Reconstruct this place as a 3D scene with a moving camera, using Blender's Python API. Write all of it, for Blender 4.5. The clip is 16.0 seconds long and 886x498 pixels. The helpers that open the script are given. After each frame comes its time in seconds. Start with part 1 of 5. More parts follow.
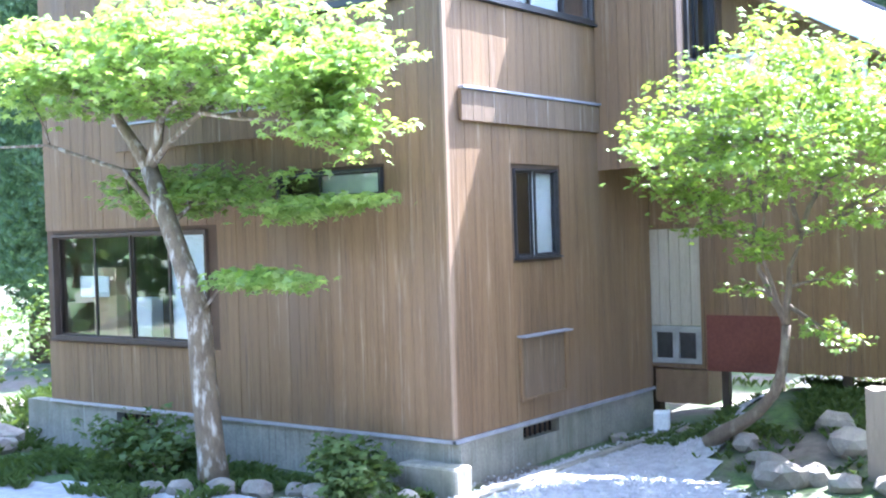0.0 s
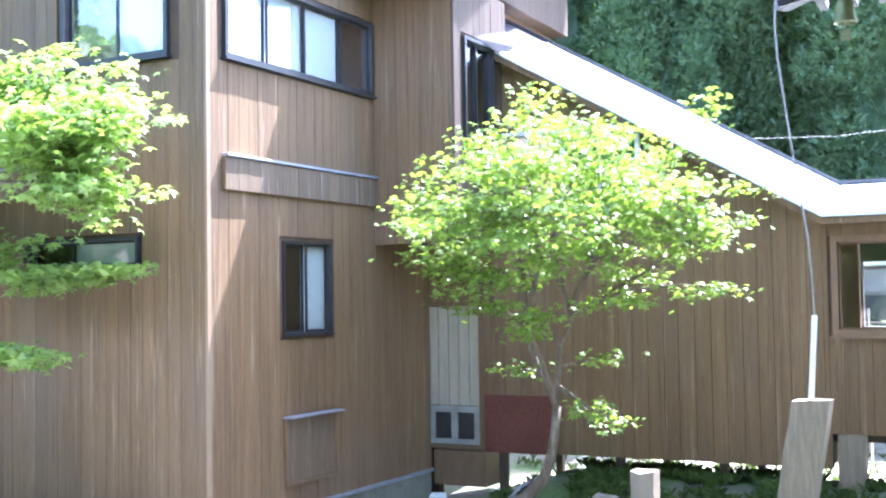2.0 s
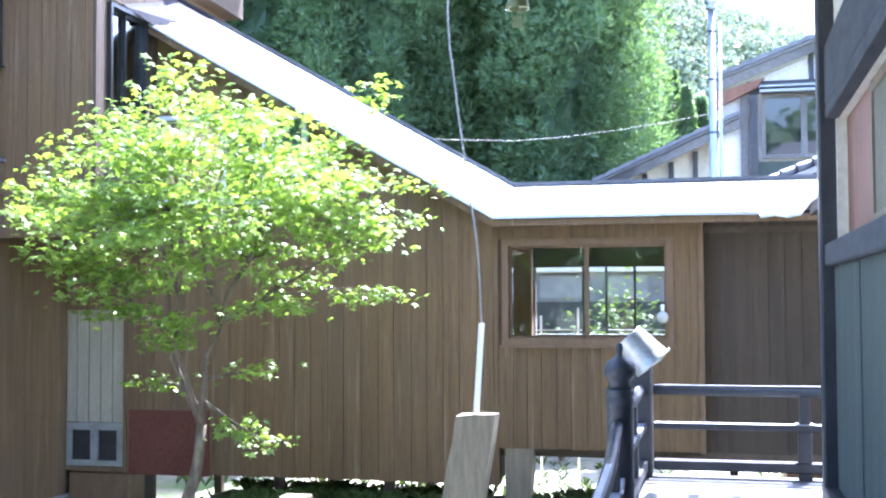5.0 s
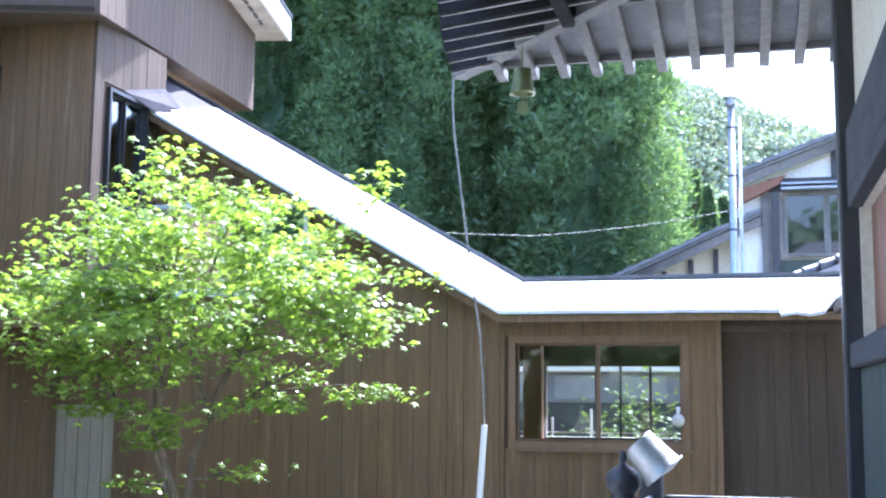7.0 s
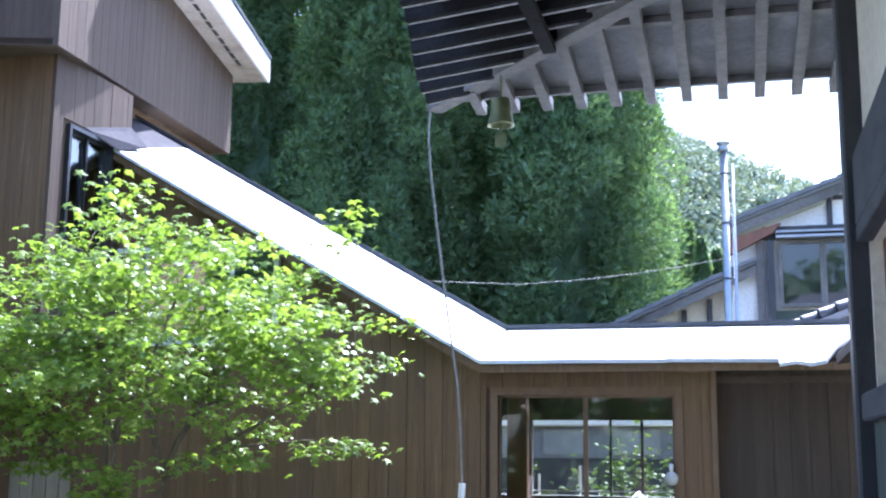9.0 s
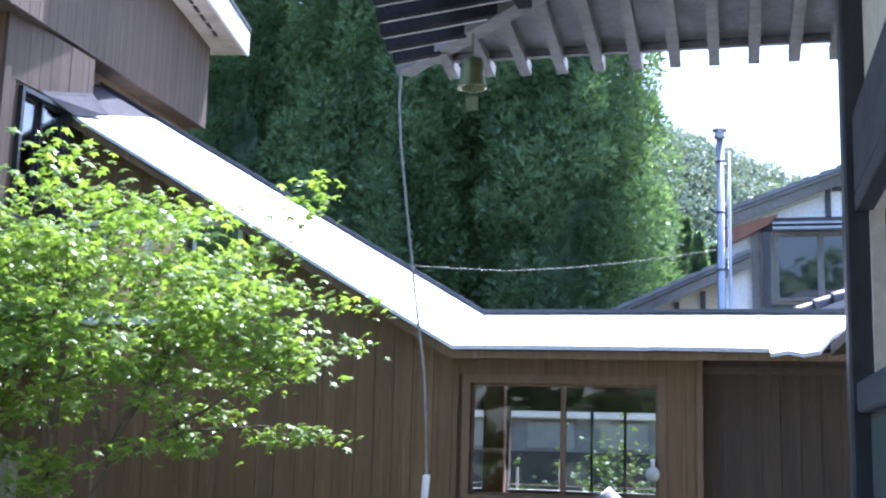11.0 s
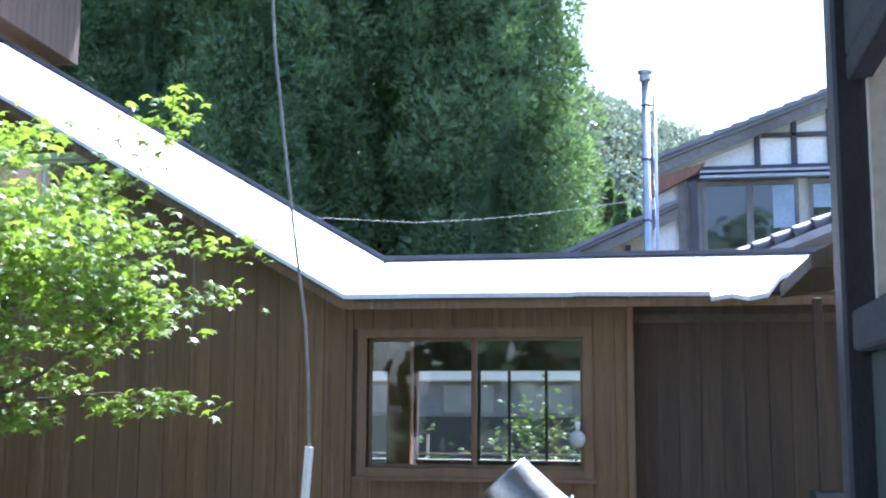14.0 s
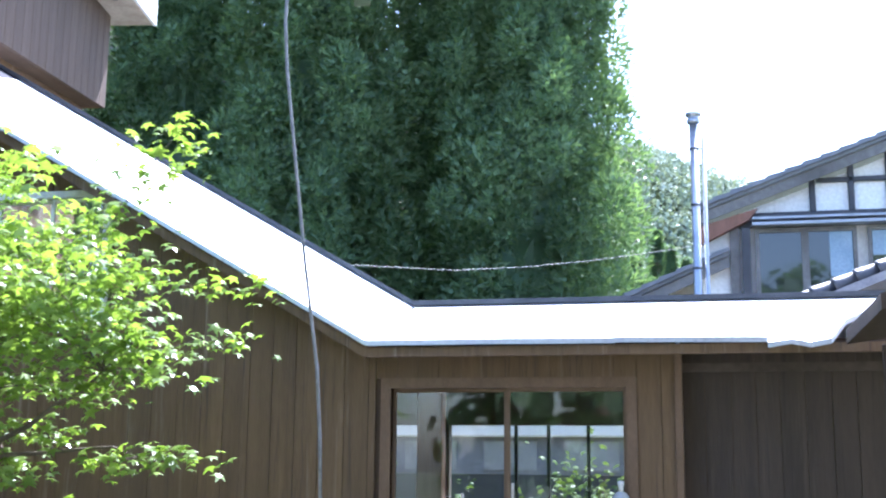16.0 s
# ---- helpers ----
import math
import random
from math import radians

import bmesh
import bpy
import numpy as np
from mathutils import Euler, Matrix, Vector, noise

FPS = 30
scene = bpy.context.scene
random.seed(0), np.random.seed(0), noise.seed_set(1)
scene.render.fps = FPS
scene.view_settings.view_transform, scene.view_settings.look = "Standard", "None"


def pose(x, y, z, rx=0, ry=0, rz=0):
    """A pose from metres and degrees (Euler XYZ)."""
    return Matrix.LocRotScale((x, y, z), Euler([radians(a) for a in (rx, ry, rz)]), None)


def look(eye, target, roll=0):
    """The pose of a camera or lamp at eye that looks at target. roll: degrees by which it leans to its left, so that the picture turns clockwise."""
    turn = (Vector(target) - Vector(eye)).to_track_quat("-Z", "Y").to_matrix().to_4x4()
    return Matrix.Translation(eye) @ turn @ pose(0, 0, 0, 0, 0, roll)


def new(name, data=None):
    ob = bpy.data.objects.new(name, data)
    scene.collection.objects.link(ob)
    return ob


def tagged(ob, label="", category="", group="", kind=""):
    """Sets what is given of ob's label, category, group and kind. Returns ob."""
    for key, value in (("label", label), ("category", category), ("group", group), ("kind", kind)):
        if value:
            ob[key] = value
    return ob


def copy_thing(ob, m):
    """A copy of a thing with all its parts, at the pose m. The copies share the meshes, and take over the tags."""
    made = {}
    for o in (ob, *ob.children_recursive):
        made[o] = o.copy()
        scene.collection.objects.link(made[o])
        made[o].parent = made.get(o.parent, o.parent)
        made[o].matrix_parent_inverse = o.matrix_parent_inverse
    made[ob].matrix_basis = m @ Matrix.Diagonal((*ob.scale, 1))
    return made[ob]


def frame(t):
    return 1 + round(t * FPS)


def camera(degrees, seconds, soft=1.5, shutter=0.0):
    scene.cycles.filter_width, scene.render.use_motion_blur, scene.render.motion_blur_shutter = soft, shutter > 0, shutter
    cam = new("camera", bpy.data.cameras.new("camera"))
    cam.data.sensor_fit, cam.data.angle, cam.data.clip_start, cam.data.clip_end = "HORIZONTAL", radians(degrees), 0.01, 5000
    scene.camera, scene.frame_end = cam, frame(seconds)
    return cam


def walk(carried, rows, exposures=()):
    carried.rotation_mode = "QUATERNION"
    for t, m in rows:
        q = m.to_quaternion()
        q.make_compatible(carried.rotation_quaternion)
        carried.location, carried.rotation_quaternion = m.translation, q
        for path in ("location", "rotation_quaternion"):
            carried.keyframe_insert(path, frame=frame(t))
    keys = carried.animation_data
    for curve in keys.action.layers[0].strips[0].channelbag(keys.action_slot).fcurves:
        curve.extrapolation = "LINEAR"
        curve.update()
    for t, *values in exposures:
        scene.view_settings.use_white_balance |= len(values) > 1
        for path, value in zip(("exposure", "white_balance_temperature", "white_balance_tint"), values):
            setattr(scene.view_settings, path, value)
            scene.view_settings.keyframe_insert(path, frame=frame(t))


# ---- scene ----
cam = camera(41.7, 16.0, soft=2.2)
PATH = [
    (0, (-0.137, -3.975, 2.828), (-1.345, -2.383, 2.794), -1.8),
    (0.5, (-0.087, -3.871, 2.863), (-1.243, -2.239, 2.875), -1.2),
    (1, (-0.055, -3.758, 2.87), (-1.118, -2.064, 2.9), -2.3),
    (1.5, (-0.02, -3.547, 2.84), (-0.989, -1.798, 2.895), -2.2),
    (2, (0.031, -3.298, 2.841), (-0.911, -1.536, 2.926), -0.9),
    (2.5, (0.071, -3.045, 2.831), (-0.737, -1.215, 2.863), -0.8),
    (3, (0.026, -2.766, 2.824), (-0.626, -0.875, 2.827), -2.0),
    (3.5, (-0.045, -2.514, 2.853), (-0.553, -0.58, 2.869), -1.7),
    (3.7, (-0.049, -2.478, 2.864), (-0.556, -0.544, 2.93), -1.5),
    (5.8, (0.002, -1.626, 2.841), (-0.438, 0.322, 2.948), 0.2),
    (6, (-0.01, -1.569, 2.869), (-0.44, 0.376, 3.037), -0.5),
    (6.5, (0.009, -1.506, 2.854), (-0.421, 0.432, 3.093), -0.6),
    (7, (0.038, -1.42, 2.855), (-0.461, 0.5, 3.107), 0.5),
    (7.5, (0.052, -1.288, 2.851), (-0.45, 0.623, 3.159), 0.0),
    (8, (-0.01, -1.088, 2.869), (-0.503, 0.822, 3.197), 1.0),
    (8.5, (-0.029, -0.862, 2.873), (-0.491, 1.055, 3.211), 0.5),
    (9, (0.017, -0.733, 2.869), (-0.469, 1.177, 3.212), 0.5),
    (11.5, (0.083, 0.255, 2.844), (-0.394, 2.169, 3.173), 1.8),
    (12, (0.051, 0.559, 2.839), (-0.398, 2.48, 3.167), 1.3),
    (12.5, (0.028, 0.753, 2.837), (-0.409, 2.681, 3.136), 0.9),
    (13, (0.013, 0.98, 2.836), (-0.475, 2.897, 3.13), 0.7),
    (13.5, (-0.003, 1.181, 2.828), (-0.433, 3.118, 3.081), 0.2),
    (14, (-0.019, 1.421, 2.833), (-0.377, 3.369, 3.112), 0.3),
    (14.5, (-0.042, 1.568, 2.831), (-0.426, 3.517, 3.062), 0.4),
    (15, (-0.007, 1.715, 2.836), (-0.443, 3.641, 3.156), 1.1),
    (15.5, (0.024, 1.91, 2.84), (-0.436, 3.824, 3.194), 0.9),
    (16, (-0.013, 2.126, 2.841), (-0.451, 4.041, 3.213), 0.6),
]
walk(cam, [(t, look(eye, target, roll)) for t, eye, target, roll in PATH],
     exposures=[(0.0, 3.48, 5300, 20), (2.0, 3.38, 5300, 20), (3.5, 3.2, 5300, 20), (5.8, 3.02, 5250, 20), (7.0, 2.65, 5250, 20), (9.0, 2.07, 5200, 20), (11.5, 1.9, 5200, 20), (14.5, 2.02, 5200, 19), (16.0, 2.22, 5250, 19)])

# ---- world, sun, exposure ----
SUN_EL, SUN_AZ = radians(60), radians(18)   # height, and turn from +y towards +x
to_sun = Vector((math.sin(SUN_AZ) * math.cos(SUN_EL), math.cos(SUN_AZ) * math.cos(SUN_EL), math.sin(SUN_EL)))
world = bpy.data.worlds.new("sky")
scene.world = world
world.use_nodes = True
wn = world.node_tree
sky = wn.nodes.new("ShaderNodeTexSky")
sky.sky_type, sky.sun_disc = "NISHITA", False
sky.sun_elevation, sky.sun_rotation = SUN_EL, SUN_AZ
sky.dust_density, sky.air_density = 2.5, 1.2
wn.links.new(sky.outputs[0], wn.nodes["Background"].inputs[0])
wn.nodes["Background"].inputs[1].default_value = 0.15
sun_data = bpy.data.lights.new("sun", "SUN")
sun_data.energy, sun_data.angle, sun_data.color = 5.0, radians(0.53), (1.0, 0.96, 0.9)
sun = new("sun", sun_data)
sun.matrix_world = look(to_sun * 60, (0, 0, 0))


# ---- materials ----
def ramp(nt, fac, stops):
    r = nt.nodes.new("ShaderNodeValToRGB")
    el = r.color_ramp.elements
    while len(el) < len(stops):
        el.new(0.5)
    for e, (p, c) in zip(el, stops):
        e.position, e.color = p, (*c, 1)
    nt.links.new(fac, r.inputs[0])
    return r.outputs[0]


def mix(nt, fac, a, b, mode="MIX"):
    m = nt.nodes.new("ShaderNodeMix")
    m.data_type, m.blend_type = "RGBA", mode
    for sock, v in ((m.inputs[0], fac), (m.inputs[6], a), (m.inputs[7], b)):
        if isinstance(v, bpy.types.NodeSocket):
            nt.links.new(v, sock)
        elif isinstance(v, (int, float)):
            sock.default_value = v
        else:
            sock.default_value = (*v, 1)
    return m.outputs[2]


def noise_tex(nt, scale, detail=4.0, stretch=(1, 1, 1), rough=0.55, rand=False):
    tc = nt.nodes.new("ShaderNodeTexCoord")
    mp = nt.nodes.new("ShaderNodeMapping")
    mp.inputs["Scale"].default_value = stretch
    if rand:
        info = nt.nodes.new("ShaderNodeObjectInfo")
        mul = nt.nodes.new("ShaderNodeMath")
        mul.operation = "MULTIPLY"
        mul.inputs[1].default_value = 37.0
        nt.links.new(info.outputs["Random"], mul.inputs[0])
        nt.links.new(mul.outputs[0], mp.inputs["Location"])
    geo = nt.nodes.new("ShaderNodeNewGeometry")
    nt.links.new(geo.outputs["Position"], mp.inputs["Vector"])
    n = nt.nodes.new("ShaderNodeTexNoise")
    n.inputs["Scale"].default_value, n.inputs["Detail"].default_value, n.inputs["Roughness"].default_value = scale, detail, rough
    nt.links.new(mp.outputs[0], n.inputs["Vector"])
    return n.outputs[0]


def base_mat(name, rough=0.7, metal=0.0, spec=0.5):
    m = bpy.data.materials.new(name)
    m.use_nodes = True
    p = m.node_tree.nodes["Principled BSDF"]
    p.inputs["Roughness"].default_value, p.inputs["Metallic"].default_value = rough, metal
    p.inputs["Specular IOR Level"].default_value = spec
    return m, m.node_tree, p


def bump(nt, p, height, strength=0.3, dist=0.01):
    b = nt.nodes.new("ShaderNodeBump")
    b.inputs["Strength"].default_value, b.inputs["Distance"].default_value = strength, dist
    nt.links.new(height, b.inputs["Height"])
    nt.links.new(b.outputs[0], p.inputs["Normal"])


def two_tone(name, dark, light, scale=3.0, rough=0.7, metal=0.0, stretch=(1, 1, 1), stain=None, stain_scale=0.7, fine=12.0, bump_d=0.006, bump_s=0.4, rand=0.0, spec=0.5, drips=None):
    """A surface with grain, broad stains and relief, at world scale; rand shifts it from piece to piece."""
    m, nt, p = base_mat(name, rough, metal, spec)
    c = ramp(nt, noise_tex(nt, scale, 5, stretch, rand=rand > 0), ((0.3, dark), (0.7, light)))
    f = noise_tex(nt, scale * fine, 3, stretch)
    c = mix(nt, 0.35, c, ramp(nt, f, ((0.25, tuple(v * 0.55 for v in dark)), (0.75, tuple(min(1, v * 1.15) for v in light)))))
    if stain:
        s = ramp(nt, noise_tex(nt, stain_scale, 4, stretch=(1, 1, 0.35)), ((0.52, (0, 0, 0)), (0.72, (1, 1, 1))))
        c = mix(nt, s, c, stain)
    if drips:
        for col, sc, lo, hi in ((drips[0], 2.6, 0.58, 0.74), (drips[1], 4.2, 0.56, 0.74)):
            s = ramp(nt, noise_tex(nt, sc, 6, (6, 6, 0.22), 0.7), ((lo, (0, 0, 0)), (hi, (0.8, 0.8, 0.8))))
            c = mix(nt, s, c, col)
    if rand:
        info = nt.nodes.new("ShaderNodeObjectInfo")
        c = mix(nt, 1.0, c, ramp(nt, info.outputs["Random"], ((0.0, (1 - rand,) * 3), (1.0, (1 + rand * 0.6,) * 3))), "MULTIPLY")
    nt.links.new(c, p.inputs["Base Color"])
    bump(nt, p, f, bump_s, bump_d)
    return m


SIDE_DRIPS = ((0.33, 0.25, 0.17), (0.05, 0.035, 0.025))
M_SIDING = two_tone("weathered_brown_cedar", (0.117, 0.069, 0.03), (0.202, 0.123, 0.055), 2.2, 0.7, stretch=(7, 7, 0.35), stain=(0.15, 0.10, 0.058), stain_scale=0.9, rand=0.14, drips=SIDE_DRIPS)
M_GREYSIDING = two_tone("greyed_cedar", (0.068, 0.046, 0.031), (0.108, 0.076, 0.053), 2.2, 0.7, stretch=(7, 7, 0.35), rand=0.12, spec=0.3, drips=((0.17, 0.135, 0.11), (0.045, 0.032, 0.025)))
M_HATCH = two_tone("paler_board_panel", (0.2, 0.135, 0.08), (0.29, 0.2, 0.125), 2.2, 0.7, stretch=(7, 7, 0.35))
M_BANDBOARD = two_tone("streaked_band_board", (0.11, 0.075, 0.043), (0.17, 0.115, 0.066), 2.2, 0.7, stretch=(7, 7, 0.35), rand=0.1, drips=((0.5, 0.45, 0.38), (0.05, 0.035, 0.025)))
# siding darkened to carry shade; also used for dark frame and posts
M_DARKSIDING = two_tone("shade_dark_cedar", (0.042, 0.029, 0.019), (0.078, 0.053, 0.034), 2.2, 0.7, stretch=(7, 7, 0.35), rand=0.18, drips=((0.11, 0.08, 0.055), (0.02, 0.014, 0.01)))
M_WALLBACK = two_tone("dark_board_joint", (0.06, 0.037, 0.02), (0.10, 0.062, 0.035), 4, 0.9)
M_TRIMWOOD = two_tone("window_frame_timber", (0.14, 0.083, 0.042), (0.215, 0.132, 0.07), 3, 0.6, stretch=(4, 4, 1))
M_DARKTIMBER = two_tone("black_stained_timber", (0.022, 0.022, 0.026), (0.05, 0.05, 0.056), 3, 0.5, stretch=(3, 3, 1), spec=0.5)
M_RAFTER = two_tone("grey_weathered_rafter", (0.10, 0.095, 0.09), (0.22, 0.21, 0.20), 3, 0.75, stretch=(4, 4, 4), stain=(0.06, 0.055, 0.05))
# pale colour that stands in for light along the west rafters
M_LITEDGE = two_tone("sunlit_rafter_strip", (0.30, 0.29, 0.28), (0.62, 0.61, 0.6), 3, 0.75, stretch=(4, 4, 4), stain=(0.15, 0.14, 0.13), stain_scale=3)
M_EAVEBOARD = two_tone("grey_eave_board", (0.12, 0.12, 0.125), (0.22, 0.22, 0.23), 2, 0.8, stain=(0.3, 0.3, 0.3), stain_scale=2)
M_DECK = two_tone("worn_grey_deck_board", (0.15, 0.155, 0.165), (0.28, 0.29, 0.31), 2.5, 0.38, stretch=(1, 8, 8), rand=0.15, spec=0.6)
M_CONCRETE = two_tone("stained_concrete", (0.16, 0.155, 0.12), (0.29, 0.28, 0.225), 2.5, 0.88, stain=(0.10, 0.105, 0.07), stain_scale=1.6, drips=((0.36, 0.36, 0.33), (0.07, 0.07, 0.055)))
M_METALROOF = two_tone("pale_sheet_metal", (0.62, 0.63, 0.65), (0.74, 0.75, 0.77), 2.0, 0.38, 0.25, bump_s=0.08)
M_FLASHING = two_tone("dull_metal_flashing", (0.26, 0.28, 0.32), (0.42, 0.44, 0.48), 5, 0.5, 0.5)
M_DARKFLASH = two_tone("dark_ridge_flashing", (0.05, 0.055, 0.06), (0.10, 0.105, 0.115), 4, 0.45, 0.3)
M_ALU = two_tone("dark_aluminium_sash", (0.035, 0.035, 0.035), (0.06, 0.06, 0.062), 6, 0.35, 0.4)
M_PLASTER = two_tone("cream_plaster", (0.62, 0.58, 0.46), (0.76, 0.72, 0.6), 1.5, 0.85, stain=(0.55, 0.5, 0.38), stain_scale=1.0)
M_WHITEPLASTER = two_tone("white_plaster", (0.72, 0.72, 0.69), (0.82, 0.82, 0.8), 1.5, 0.85)
M_PAPER = two_tone("pale_blue_paper_screen", (0.62, 0.66, 0.7), (0.74, 0.78, 0.82), 1.2, 0.9)
M_CURTAIN = two_tone("white_curtain_cloth", (0.66, 0.7, 0.76), (0.82, 0.85, 0.9), 2, 0.9, stretch=(6, 6, 0.4))
M_BLIND = two_tone("blue_grey_blind", (0.2, 0.28, 0.36), (0.3, 0.38, 0.46), 2, 0.7)
M_GREYPANEL = two_tone("grey_green_board_panel", (0.055, 0.07, 0.064), (0.095, 0.115, 0.1), 1.8, 0.85, stretch=(5, 5, 0.4), stain=(0.12, 0.135, 0.12), spec=0.2)
M_GREYBEAM = two_tone("grey_painted_beam", (0.05, 0.055, 0.062), (0.095, 0.102, 0.11), 3, 0.85, stretch=(3, 1, 3), spec=0.2)
M_REDWOOD = two_tone("reddish_timber", (0.15, 0.065, 0.035), (0.25, 0.115, 0.068), 3, 0.6, stretch=(4, 4, 0.7))
M_DOORPAINT = two_tone("weathered_beige_door_board", (0.29, 0.26, 0.2), (0.42, 0.38, 0.3), 2.2, 0.75, stretch=(6, 6, 0.5), stain=(0.25, 0.22, 0.17))
M_VENTBOARD = two_tone("grey_vent_board", (0.2, 0.2, 0.19), (0.34, 0.34, 0.32), 4, 0.8)
M_RED = two_tone("faded_red_sheet", (0.1, 0.034, 0.024), (0.15, 0.052, 0.036), 2, 0.75, spec=0.3)
M_STONE = two_tone("pale_garden_stone", (0.13, 0.115, 0.09), (0.28, 0.25, 0.2), 5, 0.88, stain=(0.2, 0.21, 0.15), stain_scale=4, bump_d=0.02)
M_POSTWOOD = two_tone("sun_bleached_timber", (0.15, 0.12, 0.085), (0.29, 0.24, 0.17), 4, 0.8, stretch=(6, 6, 0.8), stain=(0.22, 0.18, 0.13), stain_scale=3)
M_DRYEARTH = two_tone("pale_dry_earth", (0.30, 0.27, 0.2), (0.45, 0.42, 0.32), 5, 0.95, stain=(0.12, 0.17, 0.06), stain_scale=1.5, bump_d=0.02)
M_GRAVEL = two_tone("grey_gravel", (0.24, 0.24, 0.24), (0.46, 0.46, 0.45), 9, 0.92, fine=9, bump_d=0.02, bump_s=0.8)
M_BARK = two_tone("pale_mottled_bark", (0.075, 0.056, 0.035), (0.21, 0.162, 0.1), 9, 0.85, stretch=(1, 1, 0.6), stain=(0.5, 0.47, 0.4), stain_scale=13, bump_d=0.02, bump_s=0.8)
M_DARKBARK = two_tone("smooth_olive_bark", (0.07, 0.052, 0.034), (0.17, 0.13, 0.088), 9, 0.85, stretch=(1, 1, 0.5), stain=(0.24, 0.2, 0.14), stain_scale=10, bump_d=0.015, bump_s=0.6)
M_CEDARBARK = two_tone("cedar_bark", (0.10, 0.065, 0.045), (0.18, 0.12, 0.085), 5, 0.9, stretch=(5, 5, 0.4))
M_TIN = two_tone("galvanised_tin", (0.3, 0.31, 0.31), (0.56, 0.57, 0.57), 9, 0.4, 0.75, stain=(0.2, 0.19, 0.17), stain_scale=6, bump_s=0.25)
M_BRONZE = two_tone("green_bronze", (0.10, 0.12, 0.05), (0.2, 0.22, 0.1), 8, 0.5, 0.6)
M_TILE = two_tone("grey_roof_tile", (0.10, 0.105, 0.118), (0.19, 0.195, 0.21), 5, 0.5, 0.0)
M_DARKTILE = two_tone("dark_roof_tile", (0.03, 0.032, 0.036), (0.06, 0.062, 0.07), 5, 0.4)
M_STEEL = two_tone("steel_flue_pipe", (0.28, 0.3, 0.33), (0.5, 0.52, 0.55), 3, 0.3, 0.85, bump_s=0.05)
M_CARDBOARD = two_tone("brown_cardboard", (0.42, 0.27, 0.15), (0.55, 0.37, 0.22), 3, 0.85)
M_WHITEPAINT = two_tone("white_paint", (0.74, 0.74, 0.72), (0.84, 0.84, 0.82), 3, 0.6)
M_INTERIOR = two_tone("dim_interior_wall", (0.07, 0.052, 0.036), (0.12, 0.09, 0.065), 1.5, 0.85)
M_CABLE = two_tone("weathered_cable", (0.16, 0.15, 0.14), (0.3, 0.29, 0.27), 20, 0.6)
# roof metal as it looks in shadow, painted into the colour
M_SHADESHEET = two_tone("shade_dark_sheet", (0.05, 0.047, 0.052), (0.085, 0.08, 0.088), 4, 0.9, spec=0.15)
# brownish-white soffit toned down to tan, with its shade in the colour
M_TANSOFFIT = two_tone("shade_tan_soffit", (0.36, 0.31, 0.25), (0.5, 0.44, 0.37), 2, 0.8, stain=(0.28, 0.23, 0.18), stain_scale=2)
M_PILLAR = two_tone("orange_brown_pillar", (0.34, 0.17, 0.085), (0.5, 0.27, 0.14), 3, 0.5, stretch=(5, 5, 0.6))
# near black, with the shade of eaves and vent in the colour
M_SHADEDARK = two_tone("shade_dark_board", (0.012, 0.012, 0.013), (0.03, 0.029, 0.03), 3, 0.95, spec=0.1)
M_GLOBE = two_tone("opal_lamp_glass", (0.5, 0.5, 0.48), (0.62, 0.62, 0.6), 3, 0.25, bump_s=0.02)
M_GLASSGREEN = two_tone("mottled_green_board", (0.085, 0.085, 0.05), (0.14, 0.135, 0.085), 1.5, 0.6, spec=0.3)


def glass_mat():
    m, nt, p = base_mat("window_glass", 0.02)
    p.inputs["Base Color"].default_value = (0.96, 0.98, 0.97, 1)
    out = nt.nodes["Material Output"]
    tr, gl = nt.nodes.new("ShaderNodeBsdfTransparent"), nt.nodes.new("ShaderNodeBsdfGlossy")
    tr.inputs[0].default_value = (0.93, 0.95, 0.94, 1)
    gl.inputs["Roughness"].default_value = 0.02
    lw = nt.nodes.new("ShaderNodeLayerWeight")
    lw.inputs[0].default_value = 0.5
    fr = nt.nodes.new("ShaderNodeMapRange")
    fr.inputs["From Min"].default_value, fr.inputs["From Max"].default_value = 0.0, 1.0
    fr.inputs["To Min"].default_value, fr.inputs["To Max"].default_value = 0.05, 0.30
    nt.links.new(lw.outputs["Facing"], fr.inputs["Value"])
    ms = nt.nodes.new("ShaderNodeMixShader")
    nt.links.new(fr.outputs[0], ms.inputs[0])
    nt.links.new(tr.outputs[0], ms.inputs[1])
    nt.links.new(gl.outputs[0], ms.inputs[2])
    nt.links.new(ms.outputs[0], out.inputs[0])
    return m


M_GLASS = glass_mat()


